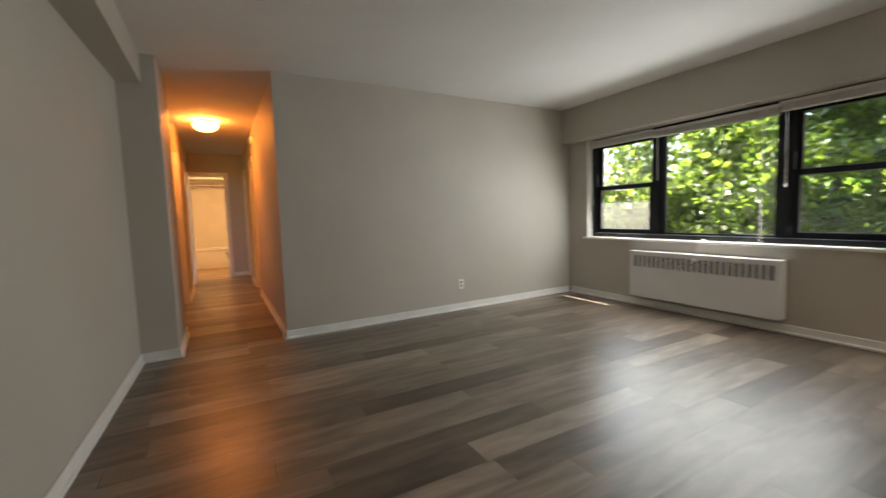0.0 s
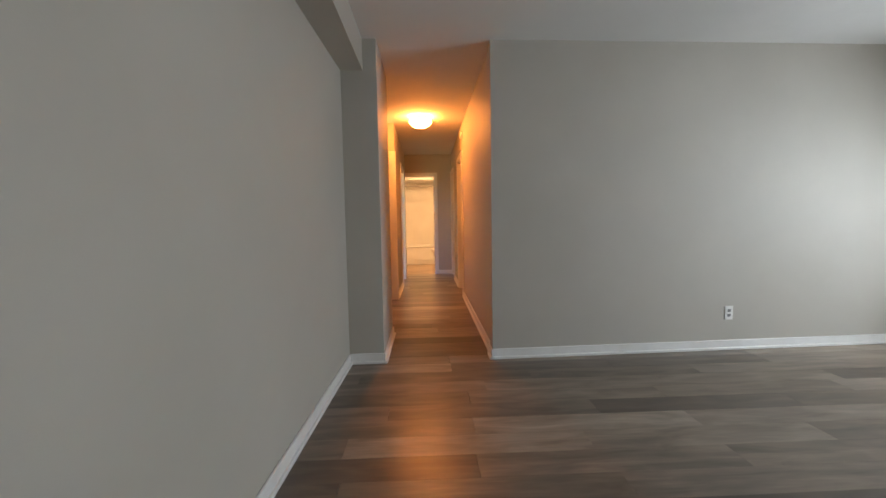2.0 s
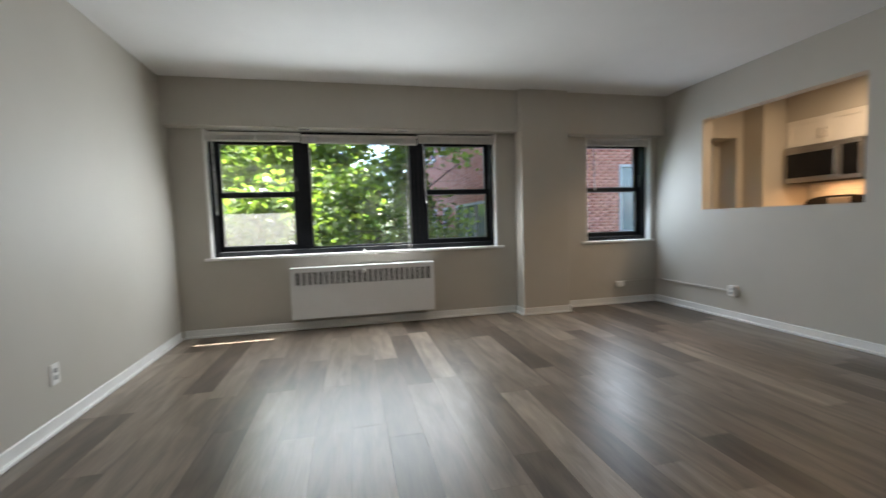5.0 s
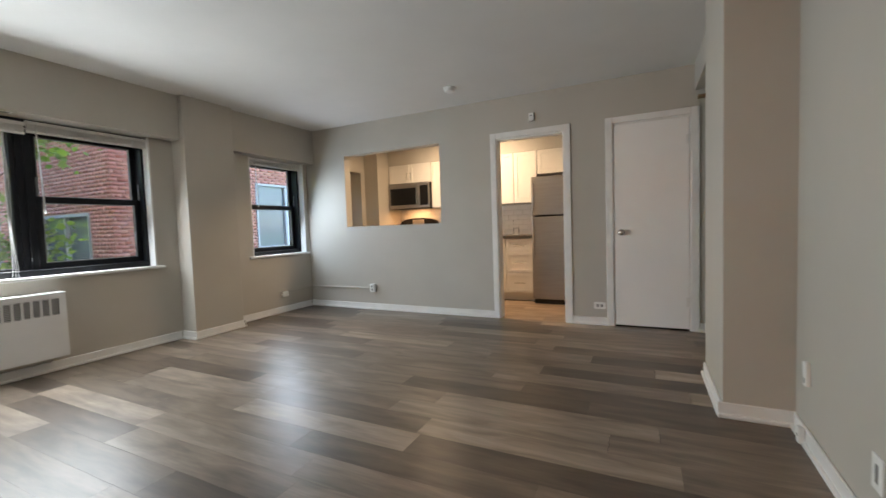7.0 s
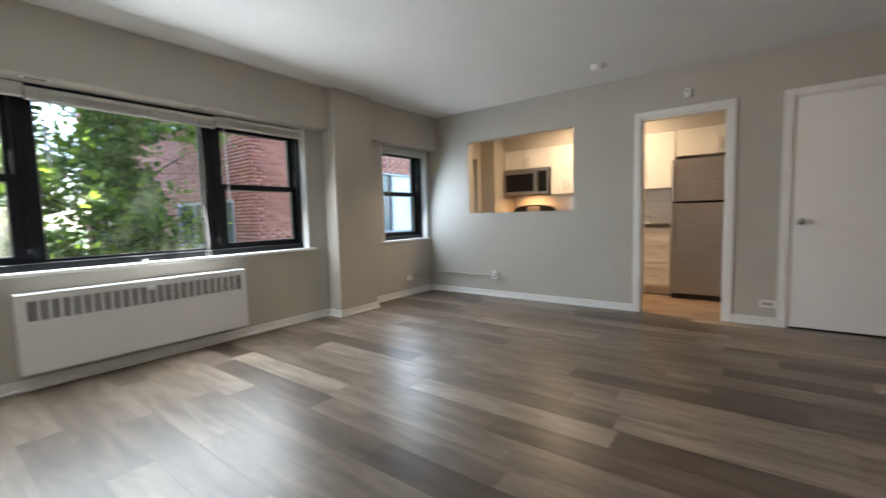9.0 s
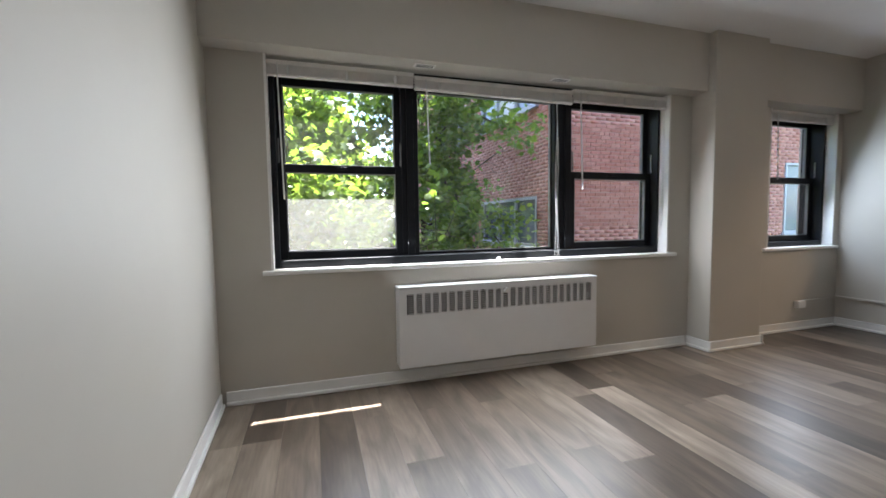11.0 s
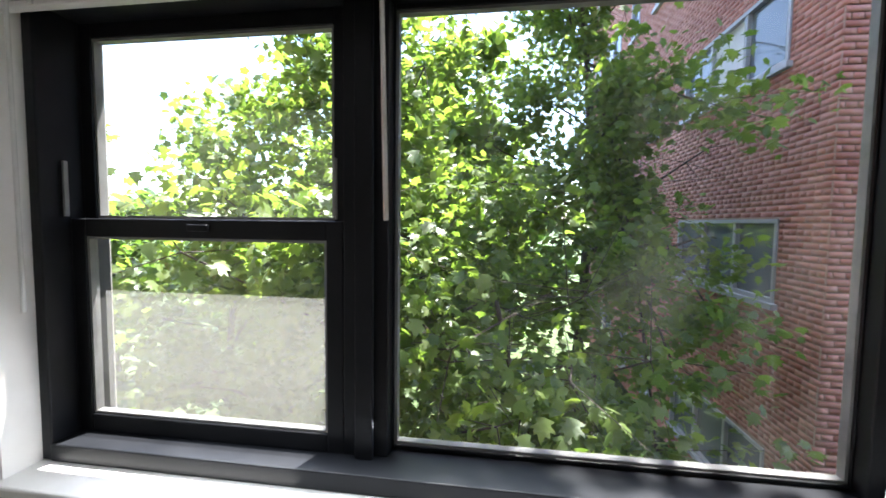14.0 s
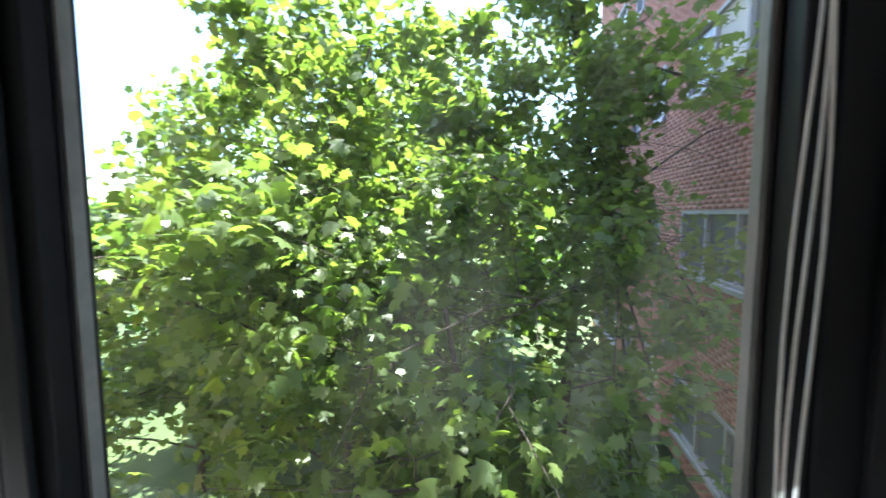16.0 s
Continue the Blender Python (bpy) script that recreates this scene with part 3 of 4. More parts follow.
# ---- radiator cover ----
def radiator(x0, x1, y0, y1, z0, z1):
    r = thing("radiator_cover", "white enamelled convector cover with a louvred grille", "radiator", at=pose((x0 + x1) / 2, (y0 + y1) / 2, z0))
    inv = r.matrix_world.inverted()
    g0, g1, n = z1 - 0.18, z1 - 0.048, 25
    a, b = y0 + 0.045, y1 - 0.05
    pitch = (b - a) / n
    bm = boxes((x0, x0 + 0.012, y0, y1, z0, g0), (x0, x0 + 0.012, y0, a, g0, g1), (x0, x0 + 0.012, b, y1, g0, g1), (x0, x0 + 0.012, y0, y1, g1, z1 - 0.012),
               (x0 + 0.012, x1, y0, y0 + 0.012, z0, z1 - 0.012), (x0 + 0.012, x1, y1 - 0.012, y1, z0, z1 - 0.012))
    for k in range(1, n):
        y = a + k * pitch
        box(bm, x0, x0 + 0.010, y - 0.0075, y + 0.0075, g0, g1)
    bm.transform(inv)
    part("housing", bm, ENAMEL, r)
    bm = boxes((x0 - 0.004, x1, y0 - 0.003, y1 + 0.003, z1 - 0.012, z1), bevel=0.005)
    bm.transform(inv)
    part("top", bm, ENAMEL, r)
    shared = None
    for k in range(n):
        bm = bmesh.new()
        for i in range(10):
            z = g0 + (i + 0.5) * (g1 - g0) / 10
            box(bm, -0.003, 0.003, -pitch / 2 + 0.0075, pitch / 2 - 0.0075, z - z0 - 0.002, z - z0 + 0.002)
        if shared is None:
            shared = finish("louvre", bm, ENAMEL)
        else:
            bm.free()
        lv = part("louvre", shared, ENAMEL, r)
        lv.location = (x0 + 0.006 - (x0 + x1) / 2, a + (k + 0.5) * pitch - (y0 + y1) / 2, 0)
    # near-black block behind the louvres, painting the shade inside the cover
    bm = boxes((x0 + 0.03, x1 - 0.002, y0 + 0.02, y1 - 0.02, z0 + 0.03, z1 - 0.02))
    bm.transform(inv)
    part("inner_core", bm, DARK_AND_SHADE, r)
    bm = lathe(bmesh.new(), [(0.020, 0), (0.021, 0.012), (0.017, 0.022), (0.012, 0.024)], inv @ pose(x0 - 0.002, 3.62, 0.594, 0, -90, 0), sides=8)
    part("valve_knob", bm, PLASTIC, r, "white plastic octagonal knob")
    return r


radiator(4.845, E, 2.878, 4.357, 0.13, 0.654)


# ---- small fixtures on the walls and ceiling ----
def wall_plate(name, label, category, m, w, h, d, holes=(), latch=None):
    """A plate in the xz plane of m, proud along +y, with dark openings."""
    p = thing(name, label, category, at=m)
    part("plate", boxes((-w / 2, w / 2, 0, d, -h / 2, h / 2), bevel=min(0.004, d * 0.4)), PLASTIC, p)
    for x, z, a, b in holes:
        part("slot", boxes((x - a, x + a, d - 0.001, d + 0.0012, z - b, z + b)), GASKET, p)
    return p


duplex = [(0, 0.02, 0.014, 0.012), (0, -0.02, 0.014, 0.012)]
wall_plate("wall_outlet", "white duplex outlet on the grey wall", "outlet", pose(3.12, N - 0.0515, 0.31, 0, 0, 181.6), 0.07, 0.115, 0.007, duplex)
wall_plate("wall_outlet", "white horizontal outlet beside the closet door", "outlet", pose(1.013, 0, 0.204), 0.115, 0.07, 0.007, [(0.02, 0, 0.012, 0.014), (-0.02, 0, 0.012, 0.014)])
wall_plate("wall_outlet", "white outlet plate on the side wall", "outlet", pose(-0.067, 2.79, 0.25, 0, 0, -91.5), 0.075, 0.115, 0.007, [(0, 0, 0.009, 0.03)])
wall_plate("junction_box", "white surface-mounted outlet box at the conduit's end", "outlet", pose(3.861, 0, 0.293), 0.075, 0.105, 0.045, duplex)
wall_plate("junction_box", "white surface-mounted box under the small window", "outlet", pose(E, 0.529, 0.246, 0, 0, 90), 0.10, 0.065, 0.04, [])
wall_plate("phone_jack", "worn phone jack hanging off the side wall", "phone jack", pose(-0.085, 2.11, 0.34, 0, 8, -92), 0.05, 0.11, 0.02, [(0, -0.03, 0.01, 0.012)])
wall_plate("phone_jack", "small white cable box on the baseboard", "phone jack", pose(-0.07, 2.10, 0.045, 0, 5, -92), 0.045, 0.075, 0.025, [(0, 0.0, 0.006, 0.006)])
wall_plate("door_chime", "small white sensor above the kitchen doorway", "sensor", pose(1.682, 0, 2.229), 0.055, 0.085, 0.03, [(0, 0.015, 0.008, 0.008)])
tagged(new("conduit", finish("conduit", boxes((3.90, E - 0.002, 0.0, 0.016, 0.272, 0.292), (E - 0.018, E - 0.002, 0.016, 0.48, 0.262, 0.282), bevel=0.003), WALL)), "grey painted surface conduit along the wall", "conduit")
smoke = thing("smoke_detector", "round white smoke detector on the ceiling", "smoke detector", at=pose(2.372, 0.61, H, 180))
part("base", lathe(bmesh.new(), [(0.066, 0), (0.066, 0.012), (0.06, 0.016)], sides=32), PLASTIC, smoke, smooth=False)
part("cover", lathe(bmesh.new(), [(0.056, 0.016), (0.054, 0.034), (0.04, 0.042), (0.012, 0.044)], sides=32), PLASTIC, smoke)
rodw = thing("coat_rail", "short varnished wooden coat rail in the entry", "coat rail", at=pose(0.0, 0.03, 2.185))
part("rail", boxes((-0.49, 0.145, -0.028, 0.03, -0.014, 0.014), bevel=0.004), ROD_WOOD, rodw)
for vy in (3.16, 4.15):
    vent = thing("soffit_vent", "small grey metal vent under the soffit", "vent", "vents under the soffit", at=pose(4.9, vy, 2.05))
    part("frame", boxes((-0.03, 0.03, -0.07, 0.07, -0.004, 0.0), bevel=0.001), BLIND, vent)
    for k in range(4):
        part("slat", boxes((-0.024 + 0.013 * k, -0.017 + 0.013 * k, -0.055, 0.055, -0.0055, -0.004)), GASKET, vent)

lamp = thing("ceiling_lamp", "lit flush-mount ceiling lamp with a glass dome", "ceiling lamp", at=pose(0.57, 7.6, H, 180))
part("base", lathe(bmesh.new(), [(0.10, 0), (0.10, 0.03), (0.09, 0.036)], sides=40), CHROME, lamp, "satin metal base ring")
part("glass_dome", lathe(bmesh.new(), [(0.10, 0.036), (0.145, 0.05), (0.15, 0.065), (0.14, 0.09), (0.115, 0.115), (0.075, 0.138), (0.03, 0.148)], sides=40), LAMP_GLASS, lamp, "glowing frosted glass dome", smooth=True)
det = thing("smoke_detector", "small white detector high on the hallway wall", "smoke detector", at=pose(1.15, 7.95, 2.32, 0, -90, 0))
part("cover", lathe(bmesh.new(), [(0.055, 0), (0.055, 0.02), (0.045, 0.035), (0.01, 0.037)], sides=28), PLASTIC, det)


# ---- kitchen ----
structure("wall_kitchen", boxes((0.9, E, -1.85, -1.73, 0, H), (0.9, 1.0, -1.73, -0.12, 0, H), (4.72, E, -1.73, -0.95, 0, H), (4.46, 4.72, -1.73, -1.05, 0, H)), WALL, "warm lit painted kitchen wall", "wall")
structure("kitchen_soffit", boxes((1.0, 4.46, -1.73, -1.38, 2.12, H), (4.72, E, -0.95, -0.12, 1.99, H)), WALL, "painted soffit above the cabinets", "soffit")


def shaker(bm, x0, x1, z0, z1, y, rail=0.055):
    """A shaker front: a flat panel inside a raised frame, facing +y."""
    box(bm, x0 + 0.002, x1 - 0.002, y - 0.018, y - 0.008, z0 + 0.002, z1 - 0.002)
    for r in ((x0, x0 + rail, z0, z1), (x1 - rail, x1, z0, z1), (x0 + rail, x1 - rail, z0, z0 + rail), (x0 + rail, x1 - rail, z1 - rail, z1)):
        box(bm, r[0], r[1], y - 0.02, y, r[2], r[3], bevel=0.0015, segments=1)
    return bm


def bar_handle(parent, a, b, y):
    """A slim bar pull on two posts."""
    bm = rod(bmesh.new(), (a[0], y + 0.028, a[1]), (b[0], y + 0.028, b[1]), 0.005, sides=8)
    for k in (0.15, 0.85):
        q = (a[0] + (b[0] - a[0]) * k, a[1] + (b[1] - a[1]) * k)
        rod(bm, (q[0], y, q[1]), (q[0], y + 0.028, q[1]), 0.004, sides=6)
    return part("handle", bm, CHROME, parent, "satin metal bar pull")


def base_cabinet(x0, x1, drawers):
    c = thing("base_cabinet", "white shaker base cabinet with bar pulls", "cabinet", "kitchen base cabinets", at=pose((x0 + x1) / 2, -1.73, 0))
    w = (x1 - x0) / 2 - 0.002
    part("body", boxes((-w, w, 0.02, 0.60, 0.10, 0.88), (-w, w, 0.02, 0.55, 0.0, 0.10)), CABINET, c)
    if drawers:
        for z0, z1 in ((0.115, 0.395), (0.40, 0.685), (0.69, 0.87)):
            d = part("drawer_front", shaker(bmesh.new(), -w + 0.003, w - 0.003, z0, z1, 0.622, 0.045), CABINET, c)
            bar_handle(d, (-0.08, (z0 + z1) / 2), (0.08, (z0 + z1) / 2), 0.622)
    else:
        d = part("drawer_front", shaker(bmesh.new(), -w + 0.003, w - 0.003, 0.69, 0.87, 0.622, 0.045), CABINET, c)
        bar_handle(d, (-0.06, 0.78), (0.06, 0.78), 0.622)
        d = part("door", shaker(bmesh.new(), -w + 0.003, w - 0.003, 0.115, 0.685, 0.622), CABINET, c)
        bar_handle(d, (w - 0.05, 0.5), (w - 0.05, 0.63), 0.622)
    return c


def wall_cabinet(x0, x1, z0, z1, doors=1, handle_right=True):
    c = thing("wall_cabinet", "white shaker wall cabinet with bar pulls", "cabinet", "kitchen wall cabinets", at=pose((x0 + x1) / 2, -1.73, z0))
    w, h = (x1 - x0) / 2 - 0.002, z1 - z0
    part("body", boxes((-w, w, 0.004, 0.33, 0, h)), CABINET, c)
    step = 2 * w / doors
    for k in range(doors):
        a, b = -w + k * step + 0.002, -w + (k + 1) * step - 0.002
        d = part("door", shaker(bmesh.new(), a, b, 0.003, h - 0.003, 0.352), CABINET, c)
        hx = b - 0.03 if (handle_right if doors == 1 else k == 0) else a + 0.03
        bar_handle(d, (hx, 0.05), (hx, 0.05 + min(0.14, h * 0.4)), 0.352)
    return c


base_cabinet(1.965, 2.36, True)
base_cabinet(2.36, 2.78, False)
base_cabinet(2.78, 3.20, False)
base_cabinet(3.20, 3.655, False)
wall_cabinet(1.0, 1.955, 1.78, 2.12, 2)
wall_cabinet(1.96, 2.30, 1.385, 2.12, 1, False)
wall_cabinet(2.30, 2.62, 1.385, 2.12, 1, True)
wall_cabinet(2.62, 3.14, 1.385, 2.12, 2)
wall_cabinet(3.14, 3.655, 1.385, 2.12, 2)
wall_cabinet(3.66, 4.455, 1.815, 2.12, 2)
tagged(new("worktop", finish("worktop", boxes((1.965, 3.655, -1.728, -1.085, 0.88, 0.92), bevel=0.004), COUNTER)), "dark polished stone kitchen worktop", "worktop")
fridge = thing("refrigerator", "brushed steel top-freezer refrigerator", "refrigerator", at=pose(1.62, -1.69, 0))
part("body", boxes((-0.325, 0.325, 0.0, 0.64, 0.03, 1.69), bevel=0.004), STEEL, fridge)
part("toe_grille", boxes((-0.31, 0.31, 0.6, 0.70, 0.0, 0.06)), DARK_AND_SHADE, fridge)
part("door_gasket", boxes((-0.315, 0.315, 0.64, 0.662, 0.07, 1.685)), DARK_AND_SHADE, fridge)
for name, z0, z1, hz in (("freezer_door", 1.185, 1.695, (1.21, 1.62)), ("fridge_door", 0.065, 1.17, (0.62, 1.15))):
    d = part(name, boxes((-0.328, 0.328, 0.662, 0.735, z0, z1), bevel=0.012), STEEL, fridge)
    bm = rod(bmesh.new(), (0.292, 0.775, hz[0]), (0.292, 0.775, hz[1]), 0.011)
    for z in hz:
        rod(bm, (0.292, 0.735, z + (0.03 if z == hz[0] else -0.03)), (0.292, 0.775, z + (0.03 if z == hz[0] else -0.03)), 0.009)
    part("handle", bm, STEEL, d)
micro = thing("microwave", "steel over-the-range microwave with a black glass door", "microwave", at=pose(4.055, -1.73, 1.40))
part("body", boxes((-0.375, 0.375, 0.004, 0.37, 0.0, 0.41), bevel=0.004), DARK_AND_SHADE, micro)
d = part("door", boxes((-0.20, 0.375, 0.37, 0.405, 0.0, 0.40), bevel=0.006), STEEL, micro)
part("window", boxes((-0.135, 0.35, 0.405, 0.408, 0.055, 0.33), bevel=0.001), BLACKGLASS, d, "black glass window")
bm = rod(bmesh.new(), (-0.175, 0.435, 0.05), (-0.175, 0.435, 0.35), 0.01)
rod(bm, (-0.175, 0.405, 0.07), (-0.175, 0.435, 0.07), 0.008), rod(bm, (-0.175, 0.405, 0.33), (-0.175, 0.435, 0.33), 0.008)
part("handle", bm, CHROME, d)
p = part("control_panel", boxes((-0.375, -0.203, 0.37, 0.405, 0.0, 0.40), bevel=0.006), STEEL, micro)
part("keypad", boxes((-0.362, -0.212, 0.405, 0.408, 0.04, 0.36)), BLACKGLASS, p, "black glass keypad")
part("vent_grille", boxes((-0.36, 0.36, 0.37, 0.40, 0.402, 0.411)), GASKET, micro)
stove = thing("range", "steel electric range with a raised back panel", "range", at=pose(4.055, -1.72, 0))
part("body", boxes((-0.38, 0.38, 0.02, 0.63, 0.0, 0.90), bevel=0.004), STEEL, stove)
part("cooktop", boxes((-0.385, 0.385, 0.02, 0.65, 0.90, 0.918), bevel=0.004), BLACKGLASS, stove)
bm = bmesh.new()
prof = [(-0.36, 0.918), (-0.36, 1.15), (-0.32, 1.20), (-0.24, 1.225), (-0.10, 1.24), (0.10, 1.24), (0.24, 1.225), (0.32, 1.20), (0.36, 1.15), (0.36, 0.918)]
front, back = [bm.verts.new((x, 0.10, z)) for x, z in prof], [bm.verts.new((x, 0.02, z)) for x, z in prof]
bm.faces.new(front[::-1]), bm.faces.new(back)
for k in range(len(prof)):
    bm.faces.new((front[k], front[(k + 1) % len(prof)], back[(k + 1) % len(prof)], back[k]))
bmesh.ops.recalc_face_normals(bm, faces=bm.faces)
g = part("back_panel", bm, BLACKGLASS, stove, "glossy black back panel")
part("display", boxes((-0.11, 0.11, 0.10, 0.104, 1.10, 1.215), bevel=0.001), STEEL, g)
for x in (-0.28, -0.2, 0.2, 0.28):
    part("knob", lathe(bmesh.new(), [(0.022, 0), (0.02, 0.02), (0.012, 0.022)], pose(x, 0.10, 1.09, -90), sides=14), BLACKGLASS, g)
tap = thing("soap_caddy", "small dark wire caddy on the worktop", "caddy", at=pose(2.30, -1.45, 0.92))
bm = rod(bmesh.new(), (-0.04, 0, 0), (-0.04, 0, 0.10), 0.004, sides=6)
rod(bm, (0.04, 0, 0), (0.04, 0, 0.10), 0.004, sides=6), rod(bm, (-0.04, 0, 0.1), (0.04, 0, 0.1), 0.004, sides=6)
part("wire", bm, BLACK, tap)
part("tray", boxes((-0.045, 0.045, -0.03, 0.03, 0.0, 0.012), bevel=0.003), PLASTIC, tap)

# ---- bathroom ----
tub = thing("bathtub", "white porcelain bathtub along the cream wall", "bathtub", at=pose(0.58, 12.62, 0))
part("apron", boxes((-0.955, 0.965, 0.0, 0.03, 0, 0.44), bevel=0.006), PORCELAIN, tub)
part("rim", boxes((-0.955, 0.965, -0.02, 0.08, 0.44, 0.475), (-0.955, 0.965, 0.70, 0.775, 0.44, 0.475), bevel=0.012), PORCELAIN, tub)
part("basin", boxes((-0.955, 0.965, 0.03, 0.77, 0.05, 0.14)), PORCELAIN, tub)
part("band", boxes((-0.955, 0.965, -0.008, 0.0, 0.10, 0.14), bevel=0.002), PORCELAIN, tub)
toilet = thing("toilet", "white porcelain toilet beside the bathtub", "toilet", at=pose(0.96, 12.05, 0))
part("pedestal", lathe(bmesh.new(), [(0.12, 0), (0.11, 0.1), (0.12, 0.22), (0.16, 0.34), (0.185, 0.40)], Matrix.Diagonal((1.25, 0.9, 1, 1)), 24), PORCELAIN, toilet, smooth=True)
part("seat", lathe(bmesh.new(), [(0.19, 0.40), (0.195, 0.42), (0.19, 0.44), (0.1, 0.445)], Matrix.Diagonal((1.25, 0.9, 1, 1)), 28), PORCELAIN, toilet, smooth=True)
part("tank", boxes((0.22, 0.43, -0.22, 0.22, 0.40, 0.76), bevel=0.02), PORCELAIN, toilet)
part("lid", boxes((0.21, 0.44, -0.23, 0.23, 0.76, 0.79), bevel=0.01), PORCELAIN, toilet)
curtain_rod = new("shower_rod", finish("shower_rod", rod(bmesh.new(), (-0.38, 12.60, 2.0), (1.55, 12.60, 2.0), 0.012), CHROME))
tagged(curtain_rod, "chrome shower curtain rod above the tub", "curtain rod")

# ---- outdoors: ground, brick wings ----
GROUND = -3.2
bm = bmesh.new()
bmesh.ops.create_grid(bm, x_segments=1, y_segments=1, size=1500)
bm.transform(pose(0, 0, GROUND))
structure("ground", bm, GRASS, "shaded lawn between the buildings", "ground")


def window_unit(parent, m, w, h, lights, shade):
    """A lavender-grey metal window set in brick: frame, sill, panes, a drawn shade behind some. Local x along the wall, -y outward."""
    u = part("window", boxes((-w / 2, w / 2, -0.02, 0.10, 0, 0.05), (-w / 2, w / 2, -0.02, 0.10, h - 0.05, h), (-w / 2, -w / 2 + 0.05, -0.02, 0.10, 0.05, h - 0.05), (w / 2 - 0.05, w / 2, -0.02, 0.10, 0.05, h - 0.05),
        *[(-w / 2 + w * k / lights - 0.03, -w / 2 + w * k / lights + 0.03, -0.01, 0.09, 0.05, h - 0.05) for k in range(1, lights)]), FACADE_FRAME, parent)
    u.matrix_local = m
    part("sill", boxes((-w / 2 - 0.06, w / 2 + 0.06, -0.07, 0.06, -0.07, 0.0), bevel=0.006), FACADE_FRAME, u)
    for k in range(lights):
        a, b = -w / 2 + w * k / lights + 0.035, -w / 2 + w * (k + 1) / lights - 0.035
        part("pane", boxes((a, b, 0.045, 0.055, 0.05, h - 0.05)), SHADE_CLOTH if k in shade else FACADE_GLASS, u)
    return u


def brick_courses(length, z0, z1, holes, skip=None):
    """Brick boxes of a wall in the xz plane, facing -y: verts and quads, leaving the holes (x0, x1, z0, z1)."""
    rng = np.random.default_rng(int(length * 100))
    bl, bh, j = 0.203, 0.057, 0.010
    cells = []
    rows = int((z1 - z0) / (bh + j))
    for r in range(rows):
        za = z0 + r * (bh + j)
        header = r % 6 == 5
        step = (0.098 if header else bl) + j
        x = -(step / 2) * (r % 2)
        while x < length:
            a, b = max(x, 0), min(x + step - j, length)
            x += step
            if b - a < 0.03:
                continue
            for h0, h1, hz0, hz1 in holes:
                if a < h1 and b > h0 and za < hz1 and za + bh > hz0:
                    if a < h0 - 0.03:
                        b = min(b, h0)
                    elif b > h1 + 0.03:
                        a = max(a, h1)
                    else:
                        a = b
            if b - a > 0.02 and not (skip and skip[0] <= a and b <= skip[1] and skip[2] <= za and za + bh <= skip[3]):
                cells.append((a, b, za, za + bh))
    c = np.array(cells)
    out = -0.001 - rng.uniform(0, 0.0008, len(c))
    v = np.empty((len(c), 8, 3))
    for i, (xi, yi, zi) in enumerate(((0, 0, 2), (1, 0, 2), (1, 0, 3), (0, 0, 3), (0, 1, 2), (1, 1, 2), (1, 1, 3), (0, 1, 3))):
        v[:, i, 0], v[:, i, 2] = c[:, xi], c[:, zi]
        v[:, i, 1] = out if yi == 0 else 0.002
    q = np.array(((0, 1, 2, 3), (1, 5, 6, 2), (4, 0, 3, 7), (3, 2, 6, 7), (4, 5, 1, 0)))
    f = (q[None] + 8 * np.arange(len(c))[:, None, None]).reshape(-1, 4)
    return v.reshape(-1, 3), f


def facade(parent, m, length, z0, z1, windows, top, skip=None):
    """One brick face: the mortar wall with openings, the courses, the windows. Local x along it, -y outward."""
    holes = [(x - w / 2, x + w / 2, z, z + h) for x, z, w, h, *_ in windows]
    bm = bmesh.new()
    xs = sorted({0, length, *[h[0] for h in holes], *[h[1] for h in holes]})
    for a, b in zip(xs, xs[1:]):
        spans = sorted((h[2], h[3]) for h in holes if h[0] < (a + b) / 2 < h[1])
        z = z0
        for s0, s1 in spans:
            box(bm, a, b, 0.0, 0.2, z, s0)
            z = s1
        box(bm, a, b, 0.0, 0.2, z, top)
    w = part("wall", bm, MORTAR, parent)
    w.matrix_local = m
    v, f = brick_courses(length, z0, z1, holes, skip)
    tagged(part("brick_courses", arrays_mesh("brick_courses", v, f, BRICKS), None, w), kind="stuff")
    for x, z, ww, h, lights, shade in windows:
        window_unit(parent, m @ pose(x, 0, z), ww, h, lights, shade)
    return w


# TOP lies out of view, raised so the wing shades the right sash
BX, BY, TOP = 8.55, 0.76, 20.0
wing = thing("brick_building", "red brick apartment wing with lavender-grey metal windows", "building", at=pose(BX, BY, GROUND))
g = GROUND
# the long face looks along +y: local x runs towards -x, so its start is the far end
far = 11.3
wins = []
for k in range(8):
    z = -2.14 + 2.7 * k
    for cx, w, lights, shade in ((10.61, 2.65, 3, (1,)), (13.3, 0.62, 1, ()), (14.95, 0.62, 1, ()), (17.0, 1.7, 2, (0,)), (18.9, 0.75, 1, (0,))):
        wins.append((BX + far - cx, z - g, w, 0.97, lights, shade if k > 1 else ()))
facade(wing, pose(far, 0, 0, 0, 0, 180), far, 0.6, TOP - g - 0.2, wins, TOP - g)
# the end face looks along -x at the room
end_wins = [(BY + c, -1.98 + 2.7 * k - g, w, 1.5, 2, (1,) if k else ()) for k in range(8) for c, w in ((2.95, 1.75), (5.6, 1.6))]
near = 7.0
near_wall = facade(wing, pose(0, 0, 0, 0, 0, -90), near, 0.6, TOP - g - 0.2, end_wins, TOP - g, skip=(0.2, 2.0, 4.15, 6.0))
part("roof", boxes((0, far, -near, 0, TOP - g, TOP - g + 0.3)), ROOFING, wing)
part("rear_wall", boxes((0.2, far, -near, -near + 0.2, 0, TOP - g), (far - 0.2, far, -near + 0.2, -0.2, 0, TOP - g)), MORTAR, wing)
